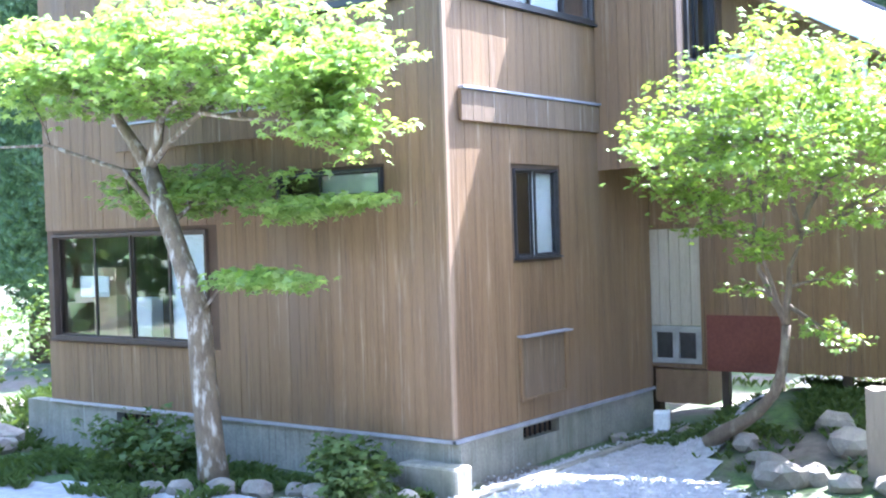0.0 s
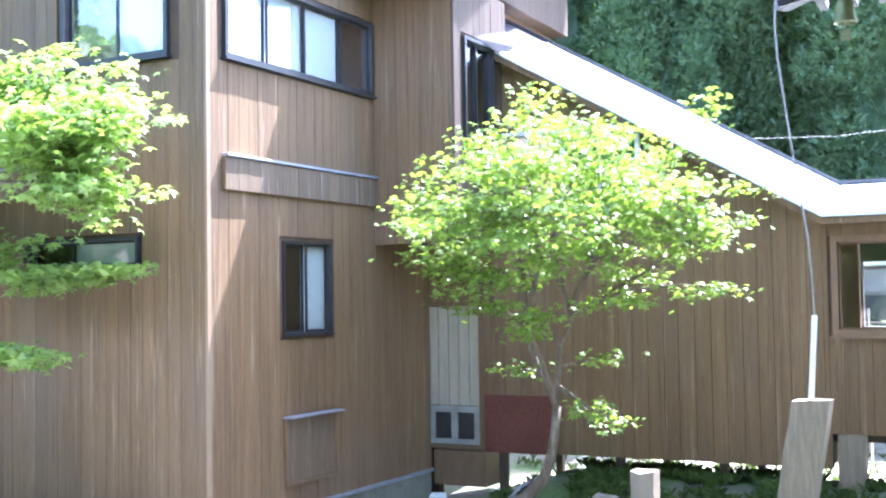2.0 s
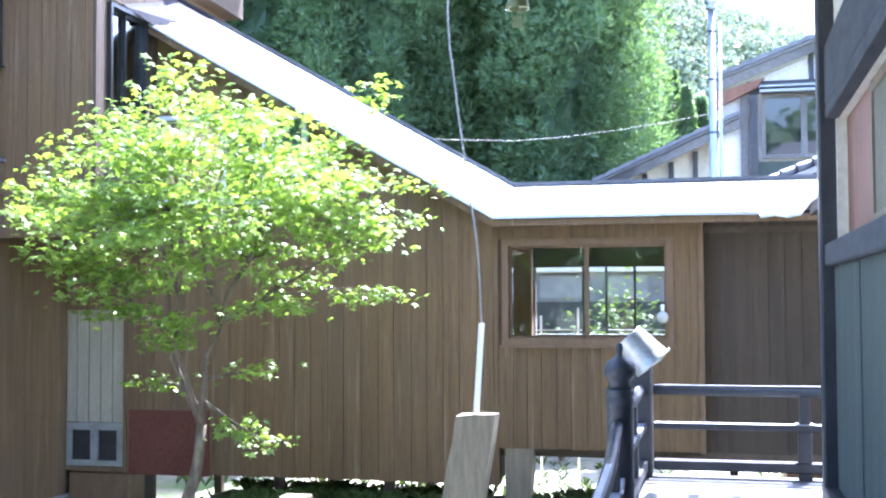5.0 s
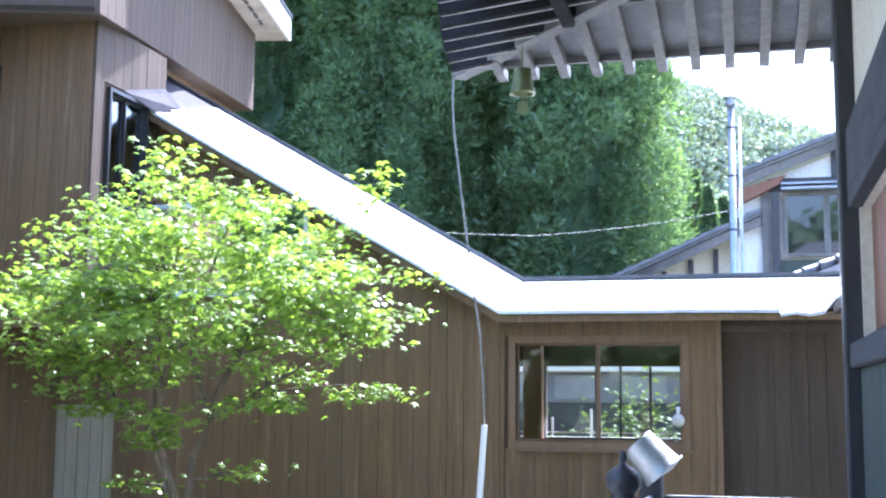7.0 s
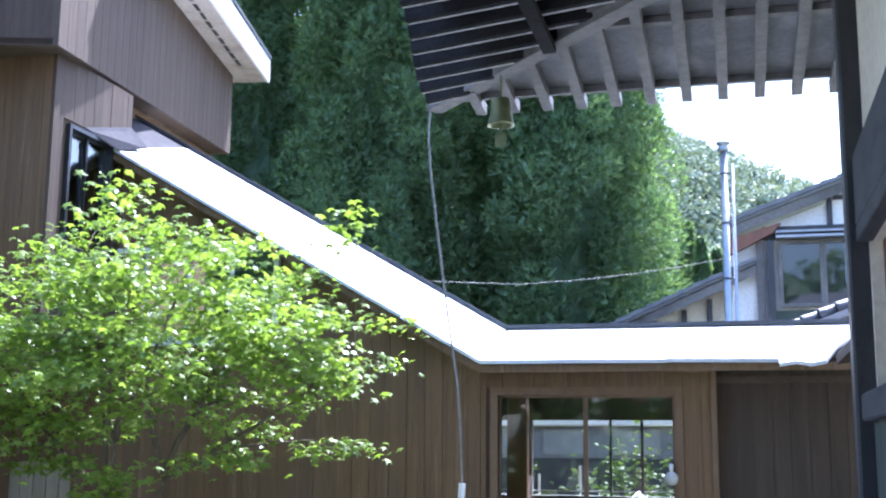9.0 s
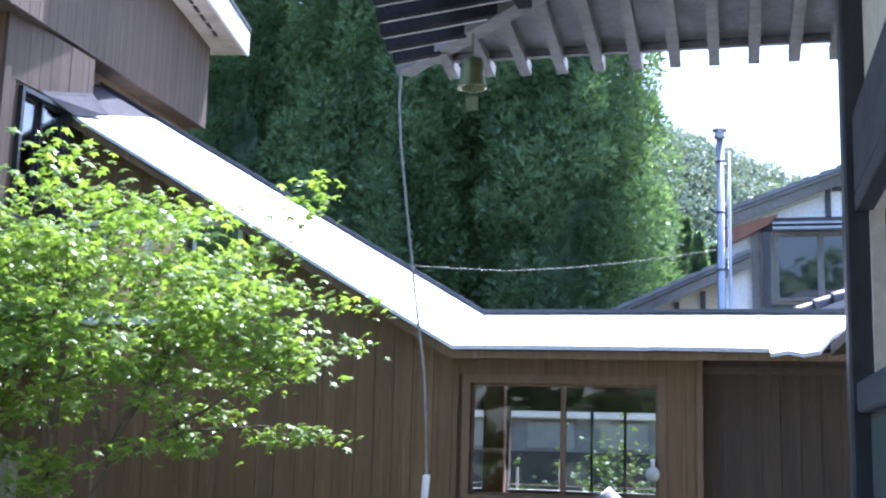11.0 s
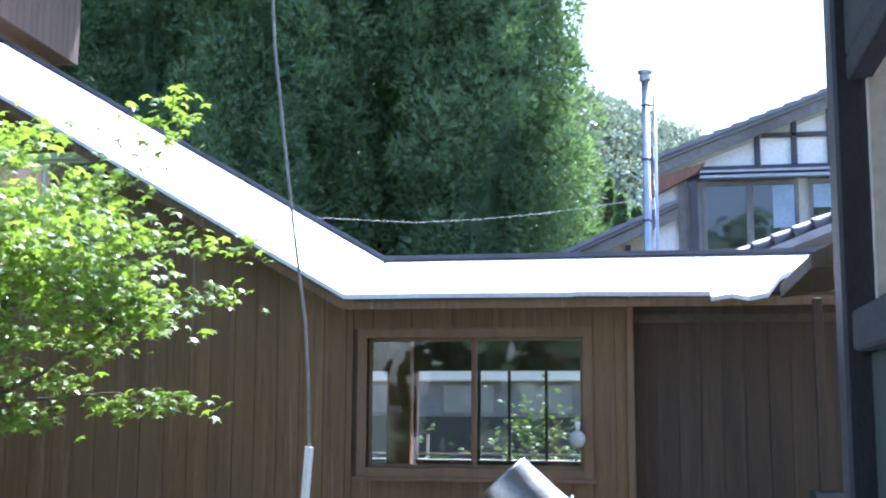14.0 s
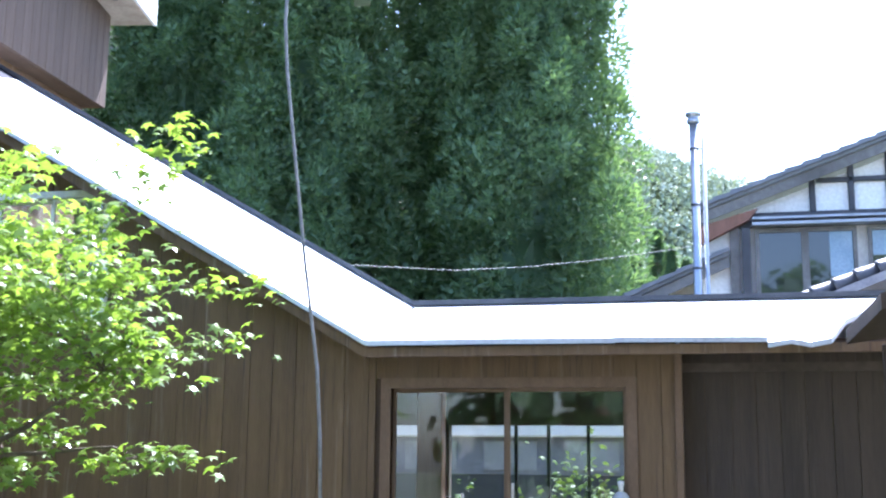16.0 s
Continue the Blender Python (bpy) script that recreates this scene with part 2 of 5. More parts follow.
def leaf_mat(name, dark, light, translucent=0.45, gloss=0.08, scale=1.5):
    m, nt, p = base_mat(name, 0.5)
    geo = nt.nodes.new("ShaderNodeNewGeometry")
    c = ramp(nt, geo.outputs["Random Per Island"], ((0.0, dark), (1.0, light)))
    c = mix(nt, 0.4, c, ramp(nt, noise_tex(nt, scale, 3), ((0.3, dark), (0.7, light))))
    d, tl, g = nt.nodes.new("ShaderNodeBsdfDiffuse"), nt.nodes.new("ShaderNodeBsdfTranslucent"), nt.nodes.new("ShaderNodeBsdfGlossy")
    g.inputs["Roughness"].default_value = 0.35
    tint = mix(nt, 1.0, c, (1.25, 1.3, 0.55), "MULTIPLY")
    nt.links.new(c, d.inputs[0])
    nt.links.new(tint, tl.inputs[0])
    m1, m2 = nt.nodes.new("ShaderNodeMixShader"), nt.nodes.new("ShaderNodeMixShader")
    m1.inputs[0].default_value, m2.inputs[0].default_value = translucent, gloss
    nt.links.new(d.outputs[0], m1.inputs[1])
    nt.links.new(tl.outputs[0], m1.inputs[2])
    nt.links.new(m1.outputs[0], m2.inputs[1])
    nt.links.new(g.outputs[0], m2.inputs[2])
    nt.links.new(m2.outputs[0], nt.nodes["Material Output"].inputs[0])
    return m


M_MAPLE = leaf_mat("maple_leaf", (0.14, 0.23, 0.055), (0.35, 0.45, 0.17), 0.6, 0.04)
M_SHRUBLEAF = leaf_mat("small_tree_leaf", (0.10, 0.17, 0.03), (0.30, 0.405, 0.09), 0.5, 0.04)
M_CEDAR = leaf_mat("cedar_spray", (0.07, 0.135, 0.075), (0.22, 0.31, 0.155), 0.42, 0.02, 0.85)
# hill greens paled and greyed, so distance haze is in the colour
M_HILLTREE = leaf_mat("haze_paled_woods", (0.20, 0.25, 0.19), (0.36, 0.40, 0.31), 0.15, 0.02, 0.1)
M_GRASS = leaf_mat("ground_weeds", (0.05, 0.085, 0.025), (0.13, 0.18, 0.06), 0.3, 0.015)


def ground_mat():
    m, nt, p = base_mat("courtyard_ground", 0.95)
    soil = ramp(nt, noise_tex(nt, 8, 6), ((0.3, (0.07, 0.06, 0.045)), (0.7, (0.15, 0.13, 0.10))))
    moss = ramp(nt, noise_tex(nt, 14, 5), ((0.3, (0.03, 0.06, 0.015)), (0.7, (0.08, 0.13, 0.03))))
    c = mix(nt, ramp(nt, noise_tex(nt, 0.9, 4), ((0.42, (0, 0, 0)), (0.6, (1, 1, 1)))), soil, moss)
    nt.links.new(c, p.inputs["Base Color"])
    bump(nt, p, noise_tex(nt, 25, 5), 0.6, 0.03)
    return m


M_GROUND = ground_mat()


# ---- mesh helpers ----
def mesh_of(name, bm, material, smooth=False):
    me = bpy.data.meshes.new(name)
    bm.normal_update()
    bm.to_mesh(me)
    bm.free()
    me.materials.append(material)
    if smooth:
        for poly in me.polygons:
            poly.use_smooth = True
    return me


def part(name, bm, material, parent=None, label="", smooth=False):
    ob = new(name, bm if isinstance(bm, bpy.types.Mesh) else mesh_of(name, bm, material, smooth))
    if parent is not None:
        ob.parent = parent
    if label:
        ob["label"] = label
    return ob


def thing(name, label, category, group="", at=(0, 0, 0)):
    ob = new(name)
    ob.location = at
    ob.empty_display_size = 0.1
    return tagged(ob, label, category, group)


def setting(name, bm, material, label, category, smooth=False):
    return tagged(part(name, bm, material, None, "", smooth), label, category, "", "structure")


def add_box(bm, lo, hi, bevel=0.0, m=None):
    g = bmesh.ops.create_cube(bm, size=1)
    vs = g["verts"]
    c, s = (Vector(lo) + Vector(hi)) / 2, Vector(hi) - Vector(lo)
    for v in vs:
        v.co = Vector((v.co.x * s.x, v.co.y * s.y, v.co.z * s.z)) + c
        if m is not None:
            v.co = m @ v.co
    if bevel > 0:
        es = list({e for v in vs for e in v.link_edges})
        bmesh.ops.bevel(bm, geom=es, offset=bevel, segments=1, affect="EDGES")
    return bm


def box(lo, hi, bevel=0.0, m=None):
    return add_box(bmesh.new(), lo, hi, bevel, m)


def prism(points, direction, bm=None):
    """A polygon of 3D points pushed along direction."""
    bm = bm or bmesh.new()
    a = [bm.verts.new(p) for p in points]
    b = [bm.verts.new(Vector(p) + Vector(direction)) for p in points]
    n = len(a)
    bm.faces.new(a)
    bm.faces.new(b[::-1])
    for i in range(n):
        bm.faces.new((a[i], b[i], b[(i + 1) % n], a[(i + 1) % n]))
    bmesh.ops.recalc_face_normals(bm, faces=bm.faces[:])
    return bm


def tube(path, radii, sides=8, bm=None, cap=True):
    bm = bm or bmesh.new()
    path = [Vector(p) for p in path]
    rings = []
    for i, p in enumerate(path):
        d = (path[min(i + 1, len(path) - 1)] - path[max(i - 1, 0)]).normalized()
        u = d.orthogonal().normalized() if not rings else (last_u - d * last_u.dot(d)).normalized()
        last_u = u
        w = d.cross(u)
        r = radii[i] if hasattr(radii, "__len__") else radii
        rings.append([bm.verts.new(p + (u * math.cos(2 * math.pi * k / sides) + w * math.sin(2 * math.pi * k / sides)) * r) for k in range(sides)])
    for a, b in zip(rings, rings[1:]):
        for k in range(sides):
            bm.faces.new((a[k], a[(k + 1) % sides], b[(k + 1) % sides], b[k]))
    if cap:
        bm.faces.new(rings[0][::-1])
        bm.faces.new(rings[-1])
    return bm


def lathe(profile, sides=20, at=(0, 0, 0), m=None):
    bm = bmesh.new()
    rings = []
    for r, z in profile:
        rings.append([bm.verts.new(Vector((r * math.cos(2 * math.pi * k / sides), r * math.sin(2 * math.pi * k / sides), z))) for k in range(sides)])
    for a, b in zip(rings, rings[1:]):
        for k in range(sides):
            bm.faces.new((a[k], a[(k + 1) % sides], b[(k + 1) % sides], b[k]))
    if profile[0][0] > 0.001:
        bm.faces.new(rings[0][::-1])
    if profile[-1][0] > 0.001:
        bm.faces.new(rings[-1])
    bmesh.ops.remove_doubles(bm, verts=bm.verts[:], dist=1e-5)
    bmesh.ops.recalc_face_normals(bm, faces=bm.faces[:])
    t = Matrix.Translation(at) @ (m or Matrix())
    bmesh.ops.transform(bm, matrix=t, verts=bm.verts[:])
    return bm


def raw_mesh(name, verts, faces, material, smooth_all=False):
    me = bpy.data.meshes.new(name)
    me.from_pydata([tuple(v) for v in verts], [], faces)
    me.materials.append(material)
    me.polygons.foreach_set("use_smooth", [smooth_all] * len(me.polygons))
    me.update()
    return me


class Wall:
    """An upright wall plane: u runs along it, n points out of it to the side that the camera sees."""
    def __init__(self, origin, udir, ndir):
        self.o, self.u, self.n = Vector(origin), Vector(udir), Vector(ndir)

    def at(self, u, z, out=0.0):
        return self.o + self.u * u + self.n * out + Vector((0, 0, z))

    def add(self, bm, u0, u1, z0, z1, d0, d1, bevel=0.0):
        ps = [self.at(u0, z0, d0), self.at(u1, z1, d1)]
        lo = [min(a, b) for a, b in zip(*ps)]
        hi = [max(a, b) for a, b in zip(*ps)]
        return add_box(bm, lo, hi, bevel)

    def slab(self, u0, u1, z0, z1, holes, thick, bm=None):
        bm = bm or bmesh.new()
        us = sorted({u0, u1, *[h[0] for h in holes], *[h[1] for h in holes]})
        for a, b in zip(us, us[1:]):
            if b - a < 1e-4:
                continue
            cuts = sorted((h[2], h[3]) for h in holes if h[0] <= a + 1e-5 and h[1] >= b - 1e-5)
            z = z0
            for c0, c1 in cuts + [(z1, z1)]:
                if c0 - z > 1e-3:
                    self.add(bm, a, b, z, c0, -thick, 0)
                z = c1
        return bm


UNIT = mesh_of("plank", box((-0.5, -0.5, -0.5), (0.5, 0.5, 0.5), 0.0), M_SIDING)


def unit_for(material):
    me = UNIT.copy()
    me.materials[0] = material
    return me


UNITS = {}


def piece(name, parent, wall, u0, u1, z0, z1, d0, d1, material, tilt=0.0):
    if material not in UNITS:
        UNITS[material] = unit_for(material)
    ob = new(name, UNITS[material])
    p0, p1 = wall.at(u0, z0, d0), wall.at(u1, z1, d1)
    ob.location = (p0 + p1) / 2
    ob.scale = [max(abs(b - a), 0.001) for a, b in zip(p0, p1)]
    ob.rotation_euler = (0, 0, tilt)
    ob.parent = parent
    return ob


def planks(parent, wall, u0, u1, zbot, ztop, holes, pitch=0.18, material=M_SIDING, thick=0.018, seed=1):
    rng = random.Random(seed)
    u = u0
    while u < u1 - 0.02:
        w = min(pitch * rng.uniform(0.92, 1.08), u1 - u)
        a, b = u + 0.002, u + w - 0.002
        d = thick + rng.uniform(-0.002, 0.002)
        zt = min(ztop(a), ztop(b)) if callable(ztop) else ztop
        zb = (zbot(u) if callable(zbot) else zbot) - rng.uniform(0, 0.012)
        cuts = sorted((h[2], h[3]) for h in holes if h[0] < b - 0.03 and h[1] > a + 0.03)
        z = zb
        for c0, c1 in cuts + [(zt, zt)]:
            if c0 - z > 0.03:
                piece("plank", parent, wall, a, b, z, c0, 0.003, d, material)
            z = c1
        u += w


# ---- ground ----
def smooth(a, b, v):
    t = min(1, max(0, (v - a) / (b - a)))
    return t * t * (3 - 2 * t)


def ground_z(x, y):
    z = 0.13 + 0.56 * smooth(6.8, 9.6, y) * smooth(-6.6, -5.4, x) * (1 - smooth(10.6, 12.0, y))
    z -= 0.1 * smooth(-9, -13, x)
    far = math.hypot(x + 4, y - 8)
    z += 0.03 * noise.noise((x * 0.9, y * 0.9, 0)) + 0.015 * noise.noise((x * 3, y * 3, 1))
    return z + 2.5 * smooth(26, 70, far) * smooth(20, 60, y)


def make_ground():
    xs = [-900, -300, -120, -60, -40, -30] + [-24 + 0.4 * i for i in range(78)] + [9, 12, 18, 30, 60, 150, 400, 900]
    ys = [-900, -300, -100, -40, -20, -12] + [-8 + 0.4 * i for i in range(72)] + [24, 28, 34, 42, 55, 80, 120, 200, 400, 900]
    verts = [(x, y, ground_z(x, y)) for y in ys for x in xs]
    n = len(xs)
    faces = [(j * n + i, j * n + i + 1, (j + 1) * n + i + 1, (j + 1) * n + i) for j in range(len(ys) - 1) for i in range(n - 1)]
    me = raw_mesh("ground", verts, faces, M_GROUND)
    for p in me.polygons:
        p.use_smooth = True
    return tagged(new("ground", me), "bare earth and moss of the courtyard", "ground", "", "structure")


make_ground()


def patch(name, outline, lift, material, label):
    """A low sheet of gravel laid on the ground within an outline."""
    bm = bmesh.new()
    step = 0.16
    xs, ys = [p[0] for p in outline], [p[1] for p in outline]

    def inside(x, y):
        c = False
        for (xa, ya), (xb, yb) in zip(outline, outline[1:] + outline[:1]):
            if (ya > y) != (yb > y) and x < (xb - xa) * (y - ya) / (yb - ya) + xa:
                c = not c
        return c
    grid = {}
    nx, ny = int((max(xs) - min(xs)) / step) + 2, int((max(ys) - min(ys)) / step) + 2
    for i in range(nx):
        for j in range(ny):
            x, y = min(xs) + i * step, min(ys) + j * step
            if inside(x, y):
                for a, b in ((i, j), (i + 1, j), (i + 1, j + 1), (i, j + 1)):
                    if (a, b) not in grid:
                        px = min(xs) + a * step + 0.07 * noise.noise((a * 1.3, b * 1.3, 5))
                        py = min(ys) + b * step + 0.07 * noise.noise((a * 1.3, b * 1.3, 9))
                        grid[a, b] = bm.verts.new((px, py, ground_z(px, py) + lift + 0.012 * noise.noise((px * 6, py * 6, 0))))
                bm.faces.new([grid[a, b] for a, b in ((i, j), (i + 1, j), (i + 1, j + 1), (i, j + 1))])
    return tagged(part(name, bm, material, None, "", True), label, "gravel", "", "stuff")


patch("gravel", [(-7.1, 5.0), (-7.0, 9.8), (-5.7, 9.7), (-5.4, 7.2), (-4.2, 6.2), (-2.5, 5.5), (-1.2, 5), (-1.0, -6), (-16, -6), (-16, 3.4), (-10, 3.9), (-8.2, 4.4)], 0.03, M_GRAVEL, "grey gravel spread over the courtyard")

patch("dry_earth", [(-7.2, 11.4), (-7.2, 18.5), (3, 18.5), (3, 11.4)], 0.02, M_DRYEARTH, "pale sunlit earth behind the corridor")


def pebbles():
    rng = random.Random(9)
    verts, faces = [], []
    for i in range(5200):
        x, y = (rng.uniform(-7.1, -5.0), rng.uniform(5.0, 9.7)) if i % 3 else (rng.uniform(-8.5, -3.5), rng.uniform(3.0, 7.0))
        if x > -5.6 and y > 7.2:
            continue
        r = rng.uniform(0.008, 0.026)
        c = Vector((x, y, ground_z(x, y) + 0.034))
        i0 = len(verts)
        a0 = rng.uniform(0, 6.28)
        verts += [c + Vector((math.cos(a0 + k * 1.2566) * r * rng.uniform(0.8, 1.2), math.sin(a0 + k * 1.2566) * r * rng.uniform(0.8, 1.2), -0.006)) for k in range(5)] + [c + Vector((0, 0, r * 0.8))]
        faces += [(i0 + k, i0 + (k + 1) % 5, i0 + 5) for k in range(5)]
    tagged(new("gravel_stones", raw_mesh("gravel_stones", verts, faces, M_GRAVEL)), "loose grey stones of the gravel path", "gravel", "", "stuff")


pebbles()

# ---- main house ----
FX0, FX1, FY = -14.25, -7.3, 5.56           # its front, and its corner
SY1 = 8.66                                   # where its side meets the jutting upper room
front = Wall((0, FY, 0), (1, 0, 0), (0, -1, 0))
side = Wall((FX1, 0, 0), (0, 1, 0), (1, 0, 0))
Z_SILL, Z_TOP = 0.655, 6.9

front_holes = [(-14.1, -10.95, 1.5, 2.92), (-9.69, -8.14, 3.2, 3.5), (-9.2, -7.75, 5.3, 6.4)]
side_holes = [(6.78, 7.70, 2.48, 3.48), (5.82, 8.60, 5.29, 6.15)]
wall_front = setting("wall_front", front.slab(FX0, FX1, Z_SILL, Z_TOP, front_holes, 0.14), M_WALLBACK, "brown board wall of the old house front", "wall")
wall_side = setting("wall_side", side.slab(FY, 10.2, Z_SILL, Z_TOP, side_holes, 0.14), M_WALLBACK, "brown board wall of the house side", "wall")
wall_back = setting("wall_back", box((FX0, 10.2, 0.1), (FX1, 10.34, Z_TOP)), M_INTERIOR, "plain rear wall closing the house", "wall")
wall_west = setting("wall_west", box((FX0, FY + 0.002, 0.5), (FX0 + 0.12, 10.198, Z_TOP - 0.002)), M_SIDING, "brown end wall of the house", "wall")
floor_house = setting("floor", box((FX0 + 0.13, FY + 0.15, 0.55), (FX1 - 0.15, 10.19, 0.72)), M_INTERIOR, "plain floor inside the house", "floor")
ceiling_house = setting("ceiling", box((FX0 + 0.13, FY + 0.15, 4.0), (FX1 - 0.15, 10.19, 4.15)), M_INTERIOR, "plain ceiling inside the house", "ceiling")


def foundation():
    bm = bmesh.new()
    front.slab(FX0 - 0.6, FX1 + 0.08, -0.2, 0.612, [(-12.85, -12.02, 0.41, 0.56)], 0.2, bm)
    side.slab(FY + 0.001, 10.0, -0.2, 0.60, [(6.84, 7.6, 0.44, 0.585)], 0.2, bm)
    return setting("foundation", bm, M_CONCRETE, "stained grey concrete footing of the house", "foundation")


foundation()
setting("footing_step", box((FX1 - 0.55, FY - 0.28, -0.1), (FX1 + 0.22, FY - 0.002, 0.42), 0.02), M_CONCRETE, "worn concrete block at the foot of the corner", "step")
setting("gutter_kerb", box((FX1 + 0.42, FY - 0.6, -0.05), (FX1 + 0.52, 10.0, 0.2), 0.012), M_CONCRETE, "narrow concrete kerb along the house", "kerb")
trim = box((FX0, FY - 0.05, 0.618), (FX1 + 0.05, FY - 0.002, 0.653))
add_box(trim, (FX1 + 0.002, FY - 0.05, 0.618), (FX1 + 0.055, 10.0, 0.655))
setting("trim_sill", trim, M_FLASHING, "dull metal drip flashing above the footing", "flashing")
bm = box((FX1 + 0.002, FY - 0.036, 0.66), (FX1 + 0.034, FY + 0.022, Z_TOP), 0.004)
setting("trim_corner", bm, M_HATCH, "pale metal strip on the house corner", "trim")


def vent_grille(wall, u0, u1, z0, z1):
    t = thing("vent_grille", "barred dark vent in the concrete footing", "vent", "foundation vents", wall.at((u0 + u1) / 2, z0, 0))
    inv = Matrix.Translation(-t.location)
    bm = wall.add(bmesh.new(), u0, u1, z0, z1, -0.14, -0.12)
    bmesh.ops.transform(bm, matrix=inv, verts=bm.verts[:])
    part("backing", bm, M_WALLBACK, t)
    n = 7
    for i in range(n):
        u = u0 + (u1 - u0) * (i + 0.5) / n
        bm = wall.add(bmesh.new(), u - 0.012, u + 0.012, z0, z1, -0.1, -0.08)
        bmesh.ops.transform(bm, matrix=inv, verts=bm.verts[:])
        # added bars, coloured near black to read as a shaded hole
        part("bar", bm, M_SHADEDARK, t)


vent_grille(front, -12.84, -12.03, 0.412, 0.558)
vent_grille(side, 6.845, 7.595, 0.442, 0.583)


def sash_window(name, wall, u0, u1, z0, z1, panes, frame_mat, label, frame_w=0.05, out=0.05, sill=True, fills=(), rail=None, depth=0.09):
    """A framed window: outer frame, upright bars at the pane joints, glass panes; fills name (pane index, material)."""
    bm = bmesh.new()
    wall.add(bm, u0 - frame_w, u0, z0 - frame_w, z1 + frame_w, -depth, out)
    wall.add(bm, u1, u1 + frame_w, z0 - frame_w, z1 + frame_w, -depth, out)
    wall.add(bm, u0, u1, z1, z1 + frame_w, -depth, out)
    wall.add(bm, u0, u1, z0 - frame_w, z0, -depth, out)
    w = setting(name, bm, frame_mat, label, "window")
    edges = [u0 + (u1 - u0) * f for f in panes]
    for i, (a, b) in enumerate(zip(edges, edges[1:])):
        d = -0.02 if i % 2 else -0.055
        bm = bmesh.new()
        s = 0.024
        wall.add(bm, a, a + s, z0, z1, d - 0.012, d + 0.012)
        wall.add(bm, b - s, b, z0, z1, d - 0.012, d + 0.012)
        wall.add(bm, a + s, b - s, z0, z0 + s, d - 0.012, d + 0.012)
        wall.add(bm, a + s, b - s, z1 - s, z1, d - 0.012, d + 0.012)
        if rail:
            wall.add(bm, a + s, b - s, rail - 0.012, rail + 0.012, d - 0.012, d + 0.012)
        sash = part("sash", bm, frame_mat, w)
        g = part("pane", wall.add(bmesh.new(), a + s, b - s, z0 + s, z1 - s, d - 0.003, d + 0.003), M_GLASS, sash)
        g.visible_shadow = False
    for i, mat in fills:
        part("screen", wall.add(bmesh.new(), edges[i] - 0.02, edges[i + 1] - 0.004, z0 + 0.004, z1 - 0.004, -0.076, -0.069), mat, w, "pale screen behind the glass")
    if sill:
        part("sill", wall.add(bmesh.new(), u0 - frame_w - 0.02, u1 + frame_w + 0.02, z0 - frame_w - 0.025, z0 - frame_w, -0.0, out + 0.03), frame_mat, w)
    return w


sash_window("window_1", side, 6.80, 7.68, 2.50, 3.46, (0, 0.5, 1), M_ALU, "dark metal sash window with one white screen", 0.015, 0.03, fills=((1, M_PAPER),))
sash_window("window_2", side, 5.86, 8.58, 5.33, 6.12, (0, 0.26, 0.52, 0.78, 1), M_ALU, "wide dark sash window with white curtains", 0.05, fills=((0, M_CURTAIN), (1, M_CURTAIN), (2, M_CURTAIN)))
sash_window("window_3", front, -9.66, -8.17, 3.23, 3.48, (0, 0.38, 1), M_ALU, "low dark strip window with a pale screen", 0.03, fills=((1, M_PAPER),), out=0.06)
sash_window("window_4", front, -9.15, -7.8, 5.35, 6.35, (0, 0.5, 1), M_ALU, "upper sash window with a pale curtain", 0.05, fills=((1, M_CURTAIN),))
sash_window("window_5", front, -14.06, -10.98, 1.54, 2.88, (0, 0.27, 0.52, 0.76, 1), M_DARKSIDING, "wide shop-like window with things leaning inside", 0.035, fills=((3, M_PAPER),))

# things leaning behind the wide window
for u, w, z, h, mat, nm, lab in ((-13.6, 0.5, 1.5, 0.95, M_CARDBOARD, "cardboard_box", "brown cardboard carton standing behind the glass"), (-13.75, 0.62, 2.06, 0.28, M_WHITEPAINT, "paper_notice", "white paper notice behind the window glass"), (-12.7, 0.32, 1.5, 0.55, M_WHITEPAINT, "paper_bag", "white paper bag on the window ledge")):
    t = tagged(part(nm, front.add(bmesh.new(), u, u + w, z, z + h, -0.45 if nm != "paper_notice" else -0.17, -0.25 if nm != "paper_notice" else -0.16, 0.01), mat), lab, nm.split("_")[-1])
tagged(part("display_ledge", front.add(bmesh.new(), -14.1, -10.95, 1.42, 1.5, -0.7, -0.145), M_TRIMWOOD), "plain wooden ledge inside the wide window", "ledge")

planks(wall_front, front, FX0, FX1, Z_SILL, 6.6, [(a - 0.05, b + 0.05, c - 0.05, d + 0.05) for a, b, c, d in front_holes], 0.165, seed=3)
planks(wall_side, side, FY, SY1, Z_SILL, 6.6, [(a - 0.04, b + 0.04, c - 0.05, d + 0.05) for a, b, c, d in side_holes], 0.165, seed=4)
planks(wall_side, side, SY1, 9.98, Z_SILL, 3.6, [], 0.165, seed=5)

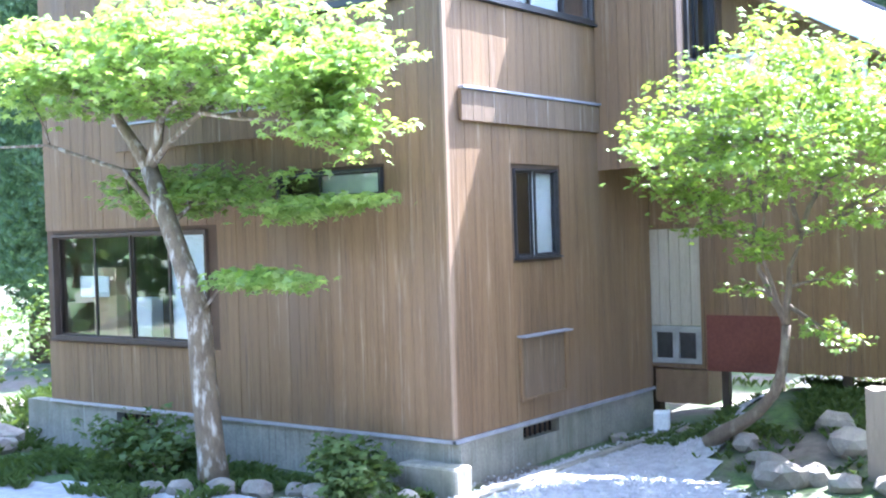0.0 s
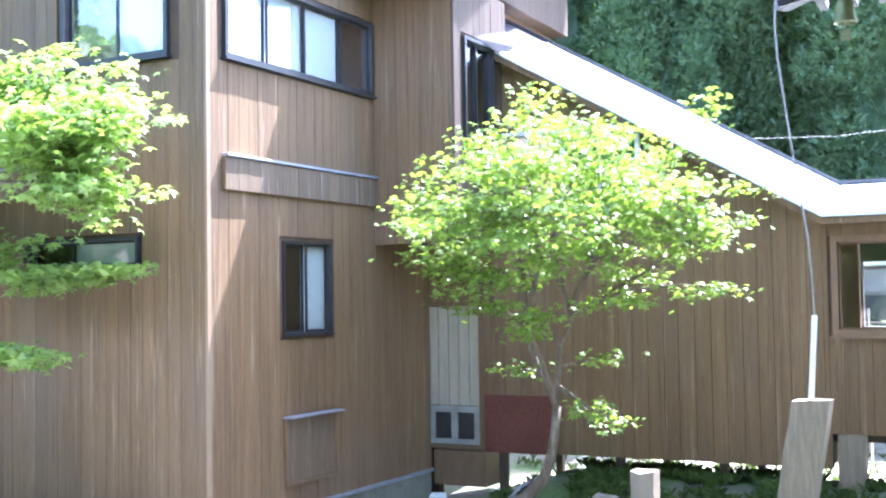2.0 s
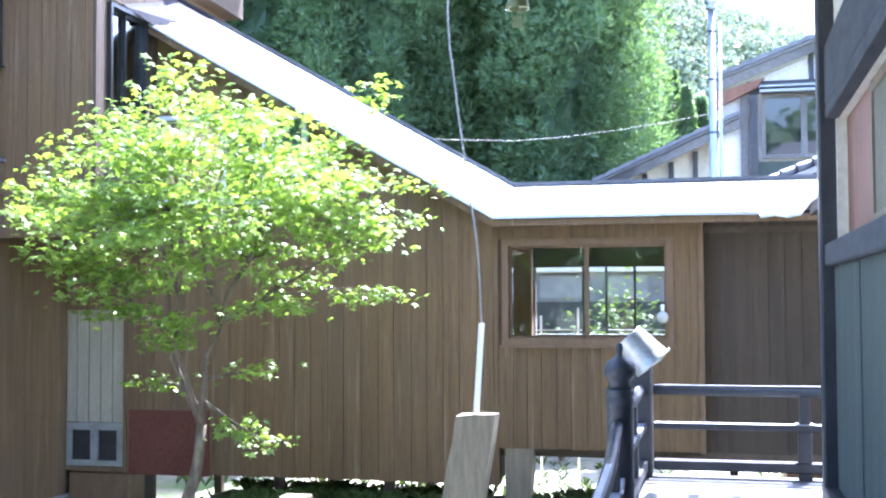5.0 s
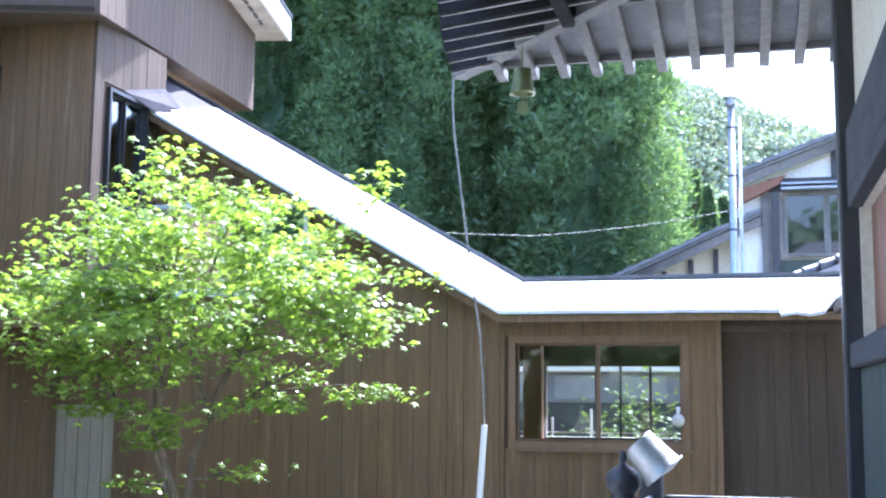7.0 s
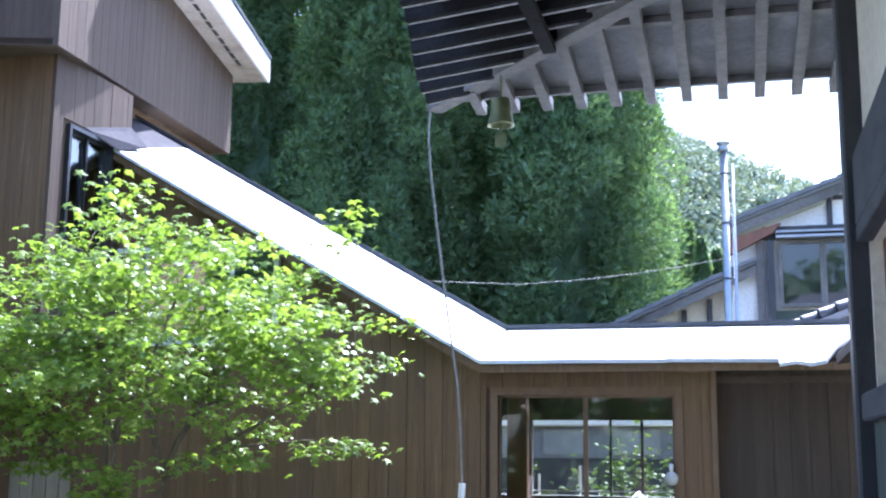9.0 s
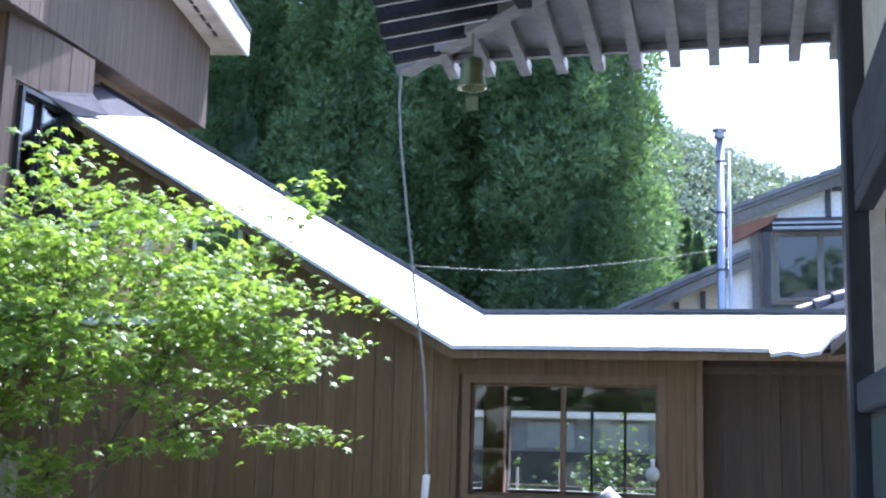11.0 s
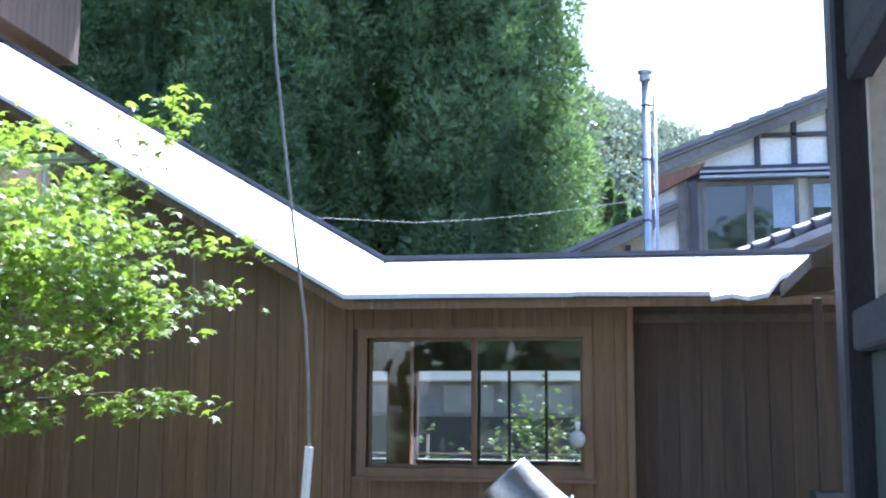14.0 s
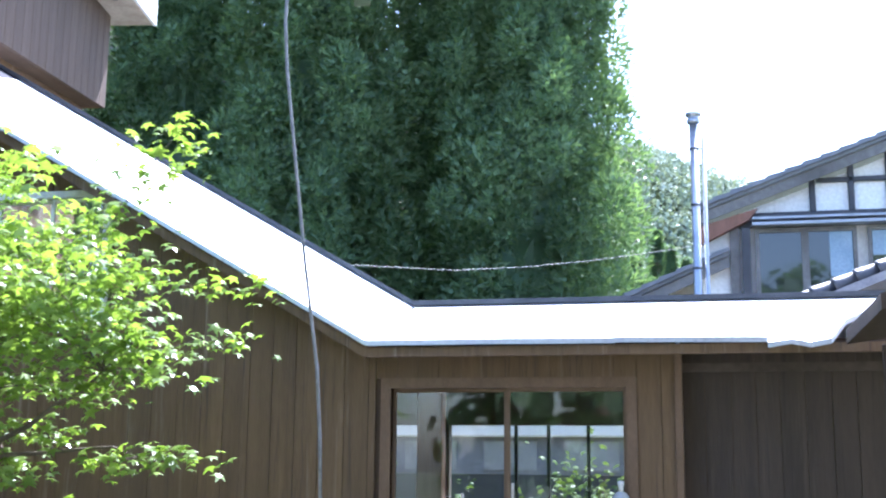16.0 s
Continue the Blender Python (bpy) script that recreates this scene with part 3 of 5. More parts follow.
# band with its metal cap between the storeys
for wall, u0, u1 in ((side, 5.77, SY1 - 0.02), (front, -12.6, -9.2)):
    t = thing("band_board", "weathered board band under a thin metal cap", "trim board", "storey bands", wall.at(u0, 3.95, 0))
    inv = Matrix.Translation(-t.location)
    for nm, z0, z1, d1, mat in (("board", 3.95, 4.28, 0.06, M_SIDING), ("cap", 4.284, 4.31, 0.10, M_FLASHING)):
        bm = wall.add(bmesh.new(), u0, u1, z0, z1, 0.024, d1, 0.003)
        bmesh.ops.transform(bm, matrix=inv, verts=bm.verts[:])
        part(nm, bm, mat, t)
    rng = random.Random(int(u0 * 10))
    n = 14
    for i in range(n):
        a, b = u0 + (u1 - u0) * i / n + 0.002, u0 + (u1 - u0) * (i + 1) / n - 0.002
        bm = wall.add(bmesh.new(), a, b, 3.955, 4.275, 0.061, 0.069 + rng.uniform(0, 0.003))
        bmesh.ops.transform(bm, matrix=inv, verts=bm.verts[:])
        part("board", bm, M_BANDBOARD, t)

# hatch with a small hood
hatch = thing("wall_hatch", "boarded wall hatch under a small metal hood", "hatch", "", side.at(7.24, 0.9, 0))
inv = Matrix.Translation(-hatch.location)
for nm, u0, u1, z0, z1, d0, d1, mat in (("panel", 6.80, 7.70, 0.92, 1.58, 0.026, 0.045, M_POSTWOOD), ("frame", 6.76, 6.80, 0.88, 1.6, 0.026, 0.06, M_SIDING), ("frame", 7.70, 7.74, 0.88, 1.6, 0.026, 0.06, M_SIDING), ("frame", 6.80, 7.70, 0.88, 0.92, 0.026, 0.06, M_SIDING), ("hood", 6.74, 7.76, 1.6, 1.62, 0.02, 0.14, M_FLASHING)):
    bm = side.add(bmesh.new(), u0, u1, z0, z1, d0, d1, 0.003)
    bmesh.ops.transform(bm, matrix=inv, verts=bm.verts[:])
    part(nm, bm, mat if nm != "panel" else M_BANDBOARD, hatch)

# upper room that juts out over the side door
UX1 = -6.2
room_front = Wall((0, SY1, 0), (1, 0, 0), (0, -1, 0))
room_side = Wall((UX1, 0, 0), (0, 1, 0), (1, 0, 0))
bm = bmesh.new()
room_front.slab(FX1 + 0.002, UX1, 3.52, 6.6, [], 0.12, bm)
room_side.slab(SY1 + 0.12, 10.12, 3.52, 6.6, [(8.92, 9.68, 4.75, 5.95)], 0.12, bm)
add_box(bm, (FX1 + 0.002, SY1 + 0.12, 3.54), (UX1 - 0.12, 9.998, 3.64))
wall_room = setting("wall_room", bm, M_WALLBACK, "brown boarded upper room jutting over the door", "wall")
planks(wall_room, room_front, FX1 + 0.02, UX1, 3.5, 6.6, [], 0.17, seed=7)
planks(wall_room, room_side, SY1, 10.1, 3.5, 6.6, [(8.88, 9.72, 4.70, 6.0)], 0.17, material=M_GREYSIDING, seed=8)
setting("trim_room_corner", box((UX1 + 0.003, SY1 - 0.04, 3.5), (UX1 + 0.04, SY1 + 0.06, 6.6)), M_GREYSIDING, "greyed strip on the upper room corner", "trim")
sash_window("window_6", room_side, 8.94, 9.66, 4.78, 5.92, (0, 0.5, 1), M_ALU, "dark sash window of the upper room", 0.04, fills=())

# top storey, overhanging, with its white eaves
def upper_storey():
    a, b = Vector((-5.95, 8.30, 6.52)), Vector((-7.05, 14.42, 7.10))
    d = (b - a)
    left = Vector((-8.9, 7.3, 6.48))
    t = thing("upper_storey", "grey-brown boarded top storey under white eaves", "storey", "", (a.x, a.y, 6.52))
    inv = Matrix.Translation(-t.location)
    flat = Vector((d.x, d.y, 0)).normalized()
    out = Vector((flat.y, -flat.x, 0))
    # unseen top edge, stepped low to let sun onto the side wall
    top_at = lambda y: 7.15 if y < 8.8 else 7.75 if y < 9.9 else 8.55
    n = 30
    for i in range(n):
        p, q = a + d * (i / n), a + d * ((i + 1) / n) - flat * 0.008
        bm = prism([p, q, Vector((q.x, q.y, top_at(q.y))), Vector((p.x, p.y, top_at(p.y)))], -out * 0.05)
        bmesh.ops.transform(bm, matrix=inv, verts=bm.verts[:])
        part("plank", bm, M_GREYSIDING, t)
    bm = prism([a - out * 0.05, b - out * 0.05, b - out * 2.2, Vector((-9.8, 12, 6.9)), left], (0, 0, 0.06))
    bmesh.ops.transform(bm, matrix=inv @ Matrix.Translation((0, 0, 0.01)), verts=bm.verts[:])
    part("soffit", bm, M_WALLBACK, t)
    bm = prism([left, a - out * 0.05, Vector((a.x, a.y, 7.15)) - out * 0.05, Vector((left.x, left.y, 7.15))], Vector((0.3, 1, 0)).normalized() * 0.1)
    bmesh.ops.transform(bm, matrix=inv, verts=bm.verts[:])
    part("wall", bm, M_GREYSIDING, t)
    for i in range(24):
        p, q = a + d * (i / 24) - out * 0.28, a + d * ((i + 1) / 24) - out * 0.28 - flat * 0.008
        bm = prism([Vector((p.x, p.y, 3.2)), Vector((q.x, q.y, 3.2)), q + Vector((0, 0, 0.02)), p + Vector((0, 0, 0.02))], -out * 0.06)
        if p.y > 9.6:
            bmesh.ops.transform(bm, matrix=inv, verts=bm.verts[:])
            part("plank", bm, M_SIDING, t)
    bm = prism([b - flat * 0.06 - out * 0.05, b - flat * 0.06 - out * 2.2, Vector((b.x, b.y, 8.6)) - flat * 0.06 - out * 2.2, Vector((b.x, b.y, 8.6)) - flat * 0.06 - out * 0.05], flat * 0.05)
    bmesh.ops.transform(bm, matrix=inv, verts=bm.verts[:])
    part("end_wall", bm, M_SIDING, t)
    for nm, w0, w1, z0, z1, mat in (("eave_soffit", -0.4, 0.44, 8.28, 8.31, M_TANSOFFIT), ("fascia", 0.44, 0.48, 8.27, 8.62, M_WHITEPAINT), ("roof_sheet", -2.2, 0.5, 8.63, 8.68, M_DARKFLASH)):
        p, q = Vector((a.x, a.y, z0)) + flat * 1.6, Vector((b.x, b.y, z0)) + flat * 0.3
        bm = prism([p + out * w0, q + out * w0, q + out * w1, p + out * w1], (0, 0, z1 - z0))
        bmesh.ops.transform(bm, matrix=inv, verts=bm.verts[:])
        part(nm, bm, mat, t)
    for i in range(12):
        p = Vector((b.x, b.y, 8.272)) - flat * (0.6 + 0.3 * i) + out * 0.22
        m = Matrix.Translation(p) @ Matrix.Rotation(math.atan2(flat.y, flat.x), 4, "Z")
        bm = box((-0.1, -0.025, 0), (0.1, 0.025, 0.006), 0, inv @ m)
        part("vent_slot", bm, M_ALU, t)


upper_storey()

# ---- corridor wing, with the roof that climbs to the upper room ----
WY = 10.0
EY, EZ, RY, RZ = 9.7, 3.66, 11.12, 4.09       # eave and ridge
BX, TX, SLOPE = -2.28, -6.95, 0.575            # bend of the roof, its upper end, its climb
wing = Wall((0, WY, 0), (1, 0, 0), (0, -1, 0))
WIN = (-2.17, -0.55, 2.43, 3.39)
bm = wing.slab(-7.3, BX, 0.92, 3.62, [(-7.33, -6.56, 0.95, 2.75)], 0.12)
wing.slab(BX, -0.22, 1.30, 3.70, [WIN], 0.12, bm)
STAIRWIN = (-6.36, -4.44, 3.97, 4.86)
for pts in ([(-7.18, 3.62), (-6.36, 3.62), (-6.36, 6.06), (-6.9, 6.37), (-7.18, 6.37)], [(-6.36, 3.62), (-4.44, 3.62), (-4.44, 3.97), (-6.36, 3.97)], [(-6.36, 4.86), (-4.44, 4.86), (-4.44, 4.96), (-6.36, 6.06)], [(-4.44, 3.62), (BX, 3.62), (BX, 3.72), (-4.44, 4.96)]):
    prism([(u, WY, z) for u, z in pts], (0, 0.12, 0), bm)
wall_wing = setting("wall_wing", bm, M_WALLBACK, "brown board wall of the covered corridor", "wall")
top = lambda u: 3.70 + max(0.0, BX - u) * SLOPE
planks(wall_wing, wing, -7.28, BX, 0.92, top, [(-7.36, -6.52, 0, 2.8), (-6.42, -4.38, 3.91, 4.92)], 0.185, seed=11)
planks(wall_wing, wing, BX, -0.22, 1.30, 3.68, [(WIN[0] - 0.07, WIN[1] + 0.07, WIN[2] - 0.07, WIN[3] + 0.07)], 0.155, seed=12)
recess = Wall((0, WY + 0.16, 0), (1, 0, 0), (0, -1, 0))
wall_recess = setting("wall_recess", recess.slab(-0.2, 3.4, 1.28, 3.72, [], 0.12), M_WALLBACK, "dark set-back board wall beside the corridor", "wall")
# the recess's shade is put into these darker boards
planks(wall_recess, recess, -0.2, 3.4, 1.26, 3.7, [], 0.165, material=M_DARKSIDING, seed=13)
setting("trim_wing_edge", box((-0.235, WY - 0.035, 1.28), (-0.185, WY + 0.15, 3.66), 0.004), M_TRIMWOOD, "upright corner batten of the corridor wall", "trim")

sash_window("window_7", wing, *WIN, (0, 0.5, 1), M_TRIMWOOD, "wooden corridor window looking through to the garden", 0.07, 0.03, sill=True)
sash_window("window_9", wing, *STAIRWIN, (0, 0.25, 0.5, 0.75, 1), M_WHITEPAINT, "white-framed stair window half hidden by leaves", 0.05, 0.05)
lamp = thing("globe_lamp", "small white globe lamp on the corridor window frame", "lamp", "", (-0.59, 9.9, 2.65))
part("globe", lathe([(0.0, -0.062), (0.03, -0.055), (0.052, -0.034), (0.062, 0.0), (0.052, 0.034), (0.03, 0.055), (0.02, 0.06)], 20), M_GLOBE, lamp, "white opal globe", True)
part("cap", lathe([(0.016, 0.058), (0.016, 0.09), (0.02, 0.1), (0.02, 0.125), (0.0, 0.13)], 16), M_WHITEPAINT, lamp, "", True)
part("arm", box((-0.008, 0.0, 0.08), (0.008, 0.068, 0.096)), M_ALU, lamp)
# far side of the corridor, floor, ceiling
wing_far = Wall((0, 12.1, 0), (1, 0, 0), (0, -1, 0))
bm = wing_far.slab(-7.2, -2.3, 0.92, 4.0, [(-2.85, -2.46, 2.40, 3.22)], 0.1)
wing_far.slab(-2.3, 3.4, 1.2, 4.0, [(-2.22, -0.66, 2.40, 3.22)], 0.1, bm)
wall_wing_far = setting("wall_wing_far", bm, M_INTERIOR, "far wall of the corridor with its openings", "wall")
# ceiling added to block daylight leaking in under the roof
setting("ceiling_wing", box((BX, 10.13, 3.5), (3.38, 12.09, 3.56)), M_INTERIOR, "plain board ceiling added to keep daylight out", "ceiling")
setting("floor_wing", add_box(box((-7.17, 10.13, 0.96), (BX - 0.002, 12.09, 1.28)), (BX, 10.13, 1.2), (3.4, 12.09, 1.28)), M_INTERIOR, "wooden floor of the corridor", "floor")
bm = bmesh.new()
for u in (-1.64, -1.36, -1.02):
    wing_far.add(bm, u - 0.014, u + 0.014, 2.402, 3.218, -0.06, -0.02)
setting("window_8", bm, M_ALU, "thin bars of the far corridor window", "window")
for u0, u1 in ((-2.218, -0.662), (-2.848, -2.462)):
    tagged(part("window_rail", wing_far.add(bmesh.new(), u0, u1, 2.45, 2.466, -0.05, -0.03), M_WHITEPAINT), "thin white rail across the far window", "rail", "window rails")
    tagged(part("window_rail", wing_far.add(bmesh.new(), u0, u1, 2.402, 2.41, -0.09, -0.01), M_WHITEPAINT), "thin white rail across the far window", "rail", "window rails")
tagged(part("corridor_pillar", box((-2.45, 11.86, 1.282), (-2.23, 12.0, 3.49), 0.008), M_PILLAR), "reddish square pillar inside the corridor", "pillar")


def corridor_roof():
    t = thing("corridor_roof", "pale sheet-metal roof climbing from the corridor", "roof", "", (BX, EY, EZ))
    inv = Matrix.Translation(-t.location)

    def put(nm, pts, push, mat, lab=""):
        bm = prism(pts, push)
        bmesh.ops.transform(bm, matrix=inv, verts=bm.verts[:])
        return part(nm, bm, mat, t, lab)
    up = (BX - TX) * SLOPE
    ev = [(0.36, EY + 0.02, EZ - 0.02), (BX, EY, EZ)]
    bend_e, bend_r = Vector((BX, EY, EZ)), Vector((BX - 0.02, RY, RZ))
    top_e, top_r = Vector((TX, EY, EZ + up)), Vector((TX + 0.25, RY, RZ + up - 0.14))
    th = (0, 0, 0.035)
    # flat run, in sheets, with a torn end
    xs = [BX, -1.45, -0.6, 0.36]
    for i, (a, b) in enumerate(zip(xs, xs[1:])):
        put("roof_sheet", [(a, EY, EZ), (b, EY + 0.004 * i, EZ - 0.005 * i), (b, RY, RZ), (a, RY, RZ)], th, M_METALROOF)
    put("roof_sheet", [(0.36, EY - 0.03, EZ - 0.05), (0.5, EY - 0.05, EZ - 0.03), (0.62, EY - 0.02, EZ - 0.05), (0.74, EY - 0.04, EZ - 0.03), (0.86, EY + 0.25, EZ + 0.12), (1.35, RY, RZ), (0.36, RY, RZ)], th, M_METALROOF, "torn end of the metal sheet")
    # climbing run: pale sheets, then under the top storey sheets coloured as its shadow
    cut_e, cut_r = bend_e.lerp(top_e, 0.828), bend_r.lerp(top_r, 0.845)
    n = 5
    for i in range(n):
        e0, e1 = bend_e.lerp(cut_e, i / n), bend_e.lerp(cut_e, (i + 1) / n)
        r0, r1 = bend_r.lerp(cut_r, i / n), bend_r.lerp(cut_r, (i + 1) / n)
        put("roof_sheet", [e0, r0, r1, e1], th, M_METALROOF)
    put("roof_sheet", [cut_e, cut_r, top_r, top_e], th, M_SHADESHEET, "upper roof sheet coloured dark to show shade")
    # apron where the roof meets the upper room, coloured dark as shade
    put("apron_sheet", [(-6.18, 9.215, 5.987), (-6.08, EY - 0.02, EZ + 3.8 * SLOPE + 0.04), (-6.0, 10.12, EZ + 3.74 * SLOPE + 0.2), (-6.18, 10.083, 6.227)], (0, 0, 0.02), M_SHADESHEET, "apron flashing against the wall, dark to show shade")
    # far slope
    for pts in ([bend_r, (3.4, RY, RZ), (3.4, 12.5, 3.62), (BX, 12.5, 3.62)], [bend_r, (BX, 12.5, 3.62), (TX, 12.5, 3.62 + up), top_r]):
        put("roof_sheet", [Vector(p) - Vector((0, 0, 0.01)) for p in pts], th, M_METALROOF)
    # dark ridge cap
    put("ridge_cap", [bend_r + Vector((0, -0.05, 0.036)), (1.9, RY - 0.05, RZ + 0.036), (1.9, RY + 0.05, RZ + 0.036), bend_r + Vector((0, 0.05, 0.036))], (0, 0, 0.04), M_DARKFLASH)
    put("ridge_cap", [bend_r + Vector((0, -0.05, 0.036)), bend_r + Vector((0, 0.05, 0.036)), top_r + Vector((0, 0.05, 0.036)), top_r + Vector((0, -0.05, 0.036))], (0, 0, 0.04), M_DARKFLASH)
    # eave edge boards
    put("eave_board", [(BX, EY + 0.03, EZ - 0.075), (3.3, EY + 0.03, EZ - 0.075), (3.3, EY + 0.03, EZ - 0.012), (BX, EY + 0.03, EZ - 0.012)], (0, 0.03, 0), M_SIDING)
    put("eave_board", [bend_e + Vector((0, 0.03, -0.085)), bend_e + Vector((0, 0.03, -0.012)), top_e + Vector((0, 0.03, -0.012)), top_e + Vector((0, 0.03, -0.085))], (0, 0.03, 0), M_SIDING)
    put("soffit", [(BX, EY + 0.07, EZ - 0.03), (3.3, EY + 0.07, EZ - 0.03), (3.3, WY + 0.2, EZ + 0.02), (BX, WY + 0.2, EZ + 0.02)], (0, 0, 0.012), M_SIDING)


corridor_roof()

# ---- side door under the jutting room ----
door = Wall((0, WY + 0.03, 0), (1, 0, 0), (0, -1, 0))
bm = bmesh.new()
for a, b, z0, z1 in ((-7.36, -7.32, 0.92, 2.8), (-6.57, -6.53, 0.92, 2.8), (-7.32, -6.57, 2.74, 2.8), (-7.32, -6.57, 0.92, 0.97)):
    door.add(bm, a, b, z0, z1, -0.05, 0.07)
door_1 = setting("door_1", bm, M_SIDING, "narrow beige board door with a vent at its foot", "door")
for i in range(5):
    a = -7.315 + 0.149 * i
    piece("plank", door_1, door, a + 0.004, a + 0.141, 1.47, 2.735, 0.0, 0.03 + 0.004 * (i % 2), M_DOORPAINT)
part("vent_frame", door.add(door.add(door.add(door.add(bmesh.new(), -7.315, -6.575, 1.38, 1.46, 0, 0.045), -7.315, -6.575, 0.975, 1.04, 0, 0.045), -7.315, -7.23, 1.04, 1.38, 0, 0.045), -6.66, -6.575, 1.04, 1.38, 0, 0.045), M_VENTBOARD, door_1, "grey vent frame")
part("vent_mullion", door.add(bmesh.new(), -6.99, -6.90, 1.04, 1.38, 0, 0.043), M_VENTBOARD, door_1)
for a in (-7.23, -6.90):
    part("vent_mesh", door.add(bmesh.new(), a, a + 0.24, 1.04, 1.38, 0.0, 0.012), M_ALU, door_1)
tagged(part("red_panel", wing.add(bmesh.new(), -6.5, -5.52, 0.9, 1.62, 0.026, 0.034), M_RED), "faded red sheet leaning on the corridor wall", "panel")
tagged(part("wooden_crate", wing.add(bmesh.new(), -7.25, -6.5, 0.45, 0.9, -0.4, 0.02, 0.008), M_TRIMWOOD), "brown wooden crate under the door", "crate")
tagged(part("concrete_block", box((-7.02, 9.35, 0.16), (-6.82, 9.6, 0.42), 0.015, Matrix.Translation((-6.92, 9.47, 0)) @ Matrix.Rotation(0.4, 4, "Z") @ Matrix.Translation((6.92, -9.47, 0))), M_WHITEPAINT), "pale concrete block standing on the gravel", "block")
# posts under the corridor
for i, x in enumerate((-6.3, -4.75, -3.5, -2.5, -1.2, 0.1, 1.4)):
    for y in (10.05, 11.9):
        tagged(part("corridor_post", box((x - 0.05, y, 0.3), (x + 0.05, y + 0.10, 0.935), 0.006), M_DARKSIDING), "short dark post under the corridor floor", "post", "corridor posts")
tagged(part("corridor_post", prism([(-2.22, 9.99, 0.25), (-2.0, 9.99, 0.25), (-1.92, 9.99, 1.296), (-2.22, 9.99, 1.296)], (0, 0.22, 0)), M_POSTWOOD), "thick pale post under the corridor corner", "post", "corridor posts")

# ---- temple hall: deck, rails, wall, eaves ----
DZ = 1.59                                     # deck
HX, HY = 0.66, 5.4                            # the hall's wall and its corner
RX, RYE = -0.58, 6.42                         # rail along the deck, and at its end
deck = setting("deck", box((RX - 0.12, -9, DZ - 0.16), (HX + 0.3, RYE + 0.12, DZ - 0.032)), M_DARKTIMBER, "timber frame under the veranda boards", "deck")
add = Wall((0, 0, 0), (0, 1, 0), (1, 0, 0))
y = -9.0
i = 0
while y < RYE + 0.1:
    w = 0.29 + 0.014 * ((i * 7) % 5 - 2)
    ob = piece("plank", deck, add, y + 0.002, min(y + w - 0.006, RYE + 0.12), DZ - 0.03, DZ + 0.002 * ((i * 3) % 3 - 1), RX - 0.1, HX - 0.02 if y < HY + 0.1 else 4.0, M_DECK)
    y += w
    i += 1
add_deck = setting("deck_return", box((HX + 0.302, HY + 0.1, DZ - 0.16), (4.0, RYE + 0.12, DZ - 0.034)), M_DARKTIMBER, "timber frame under the veranda round the corner", "deck")
for y in (-8, -5.5, -3, -0.5, 2, 4.2, 6.3):
    for x in (RX, HX):
        tagged(part("deck_post", box((x - 0.08, y - 0.08, -0.1), (x + 0.08, y + 0.08, DZ - 0.165), 0.01), M_DARKTIMBER), "dark square post carrying the veranda", "post", "veranda posts")


def railing(name, a, b, posts, k=1.0, lift=0.0):
    """A low temple rail: round top rail, two flat rails, short posts."""
    a, b = Vector(a), Vector(b)
    t = thing(name, "black-stained low veranda railing", "railing", "veranda railings", a)
    d = b - a
    along = d.normalized()
    nrm = Vector((-along.y, along.x, 0))
    m = Matrix(((along.x, nrm.x, 0, 0), (along.y, nrm.y, 0, 0), (0, 0, 1, 0), (0, 0, 0, 1)))
    m = m @ Matrix.Diagonal((1, 1, k, 1))
    zt = 0.605 * k
    part("top_rail", tube([(0, 0, zt), d * 0.7 + Vector((0, 0, zt - 0.02)), d * 0.83 + Vector((0, 0, zt)), d * 0.9 + Vector((0, 0, zt + lift * 0.4)), d * 0.96 + Vector((0, 0, zt + lift * 0.75)), d + Vector((0, 0, zt + lift))], 0.035, 12), M_DARKTIMBER, t, "round black handrail", True)
    part("middle_rail", box((0, -0.045, 0.335), (d.length, 0.045, 0.375), 0.006, m), M_DARKTIMBER, t)
    part("bottom_rail", box((0, -0.05, 0.05), (d.length, 0.05, 0.12), 0.006, m), M_DARKTIMBER, t)
    # added pale strips stand for sunlight on the worn rail tops
    part("worn_top", box((0, -0.014, 0.638), (d.length, 0.014, 0.643), 0, m), M_FLASHING, t, "pale strip for the sunlit, worn top edge")
    part("worn_top", box((0, -0.04, 0.3755), (d.length, 0.04, 0.379), 0, m), M_FLASHING, t, "pale strip for the sunlit, worn top edge")
    for s in posts:
        part("post", box((s - 0.045, -0.04, 0.0), (s + 0.045, 0.04, 0.05), 0.004, m), M_DARKTIMBER, t)
        part("post", box((s - 0.045, -0.04, 0.12), (s + 0.045, 0.04, 0.335), 0.004, m), M_DARKTIMBER, t)
        part("post", box((s - 0.035, -0.035, 0.375), (s + 0.035, 0.035, 0.57), 0.004, m), M_DARKTIMBER, t)
        part("metal_cap", box((s - 0.06, -0.055, 0.376), (s + 0.06, 0.055, 0.386), 0, m), M_FLASHING, t, "thin metal cap plate")
    return t


railing("veranda_railing", (-0.42, -9, DZ), (-0.42, 0.58, DZ), (1.2, 3.0, 4.8, 6.6, 8.4), 0.72)
railing("veranda_railing", (-0.42, 0.6, DZ), (-0.585, 4.49, DZ), (0.6, 2.2, 3.4), 0.72, 0.12)
railing("veranda_railing", (RX, 4.64, DZ), (RX, RYE - 0.08, DZ), (0.9,))
railing("veranda_railing", (RX + 0.09, RYE, DZ), (4.0, RYE, DZ), (1.02, 2.4))


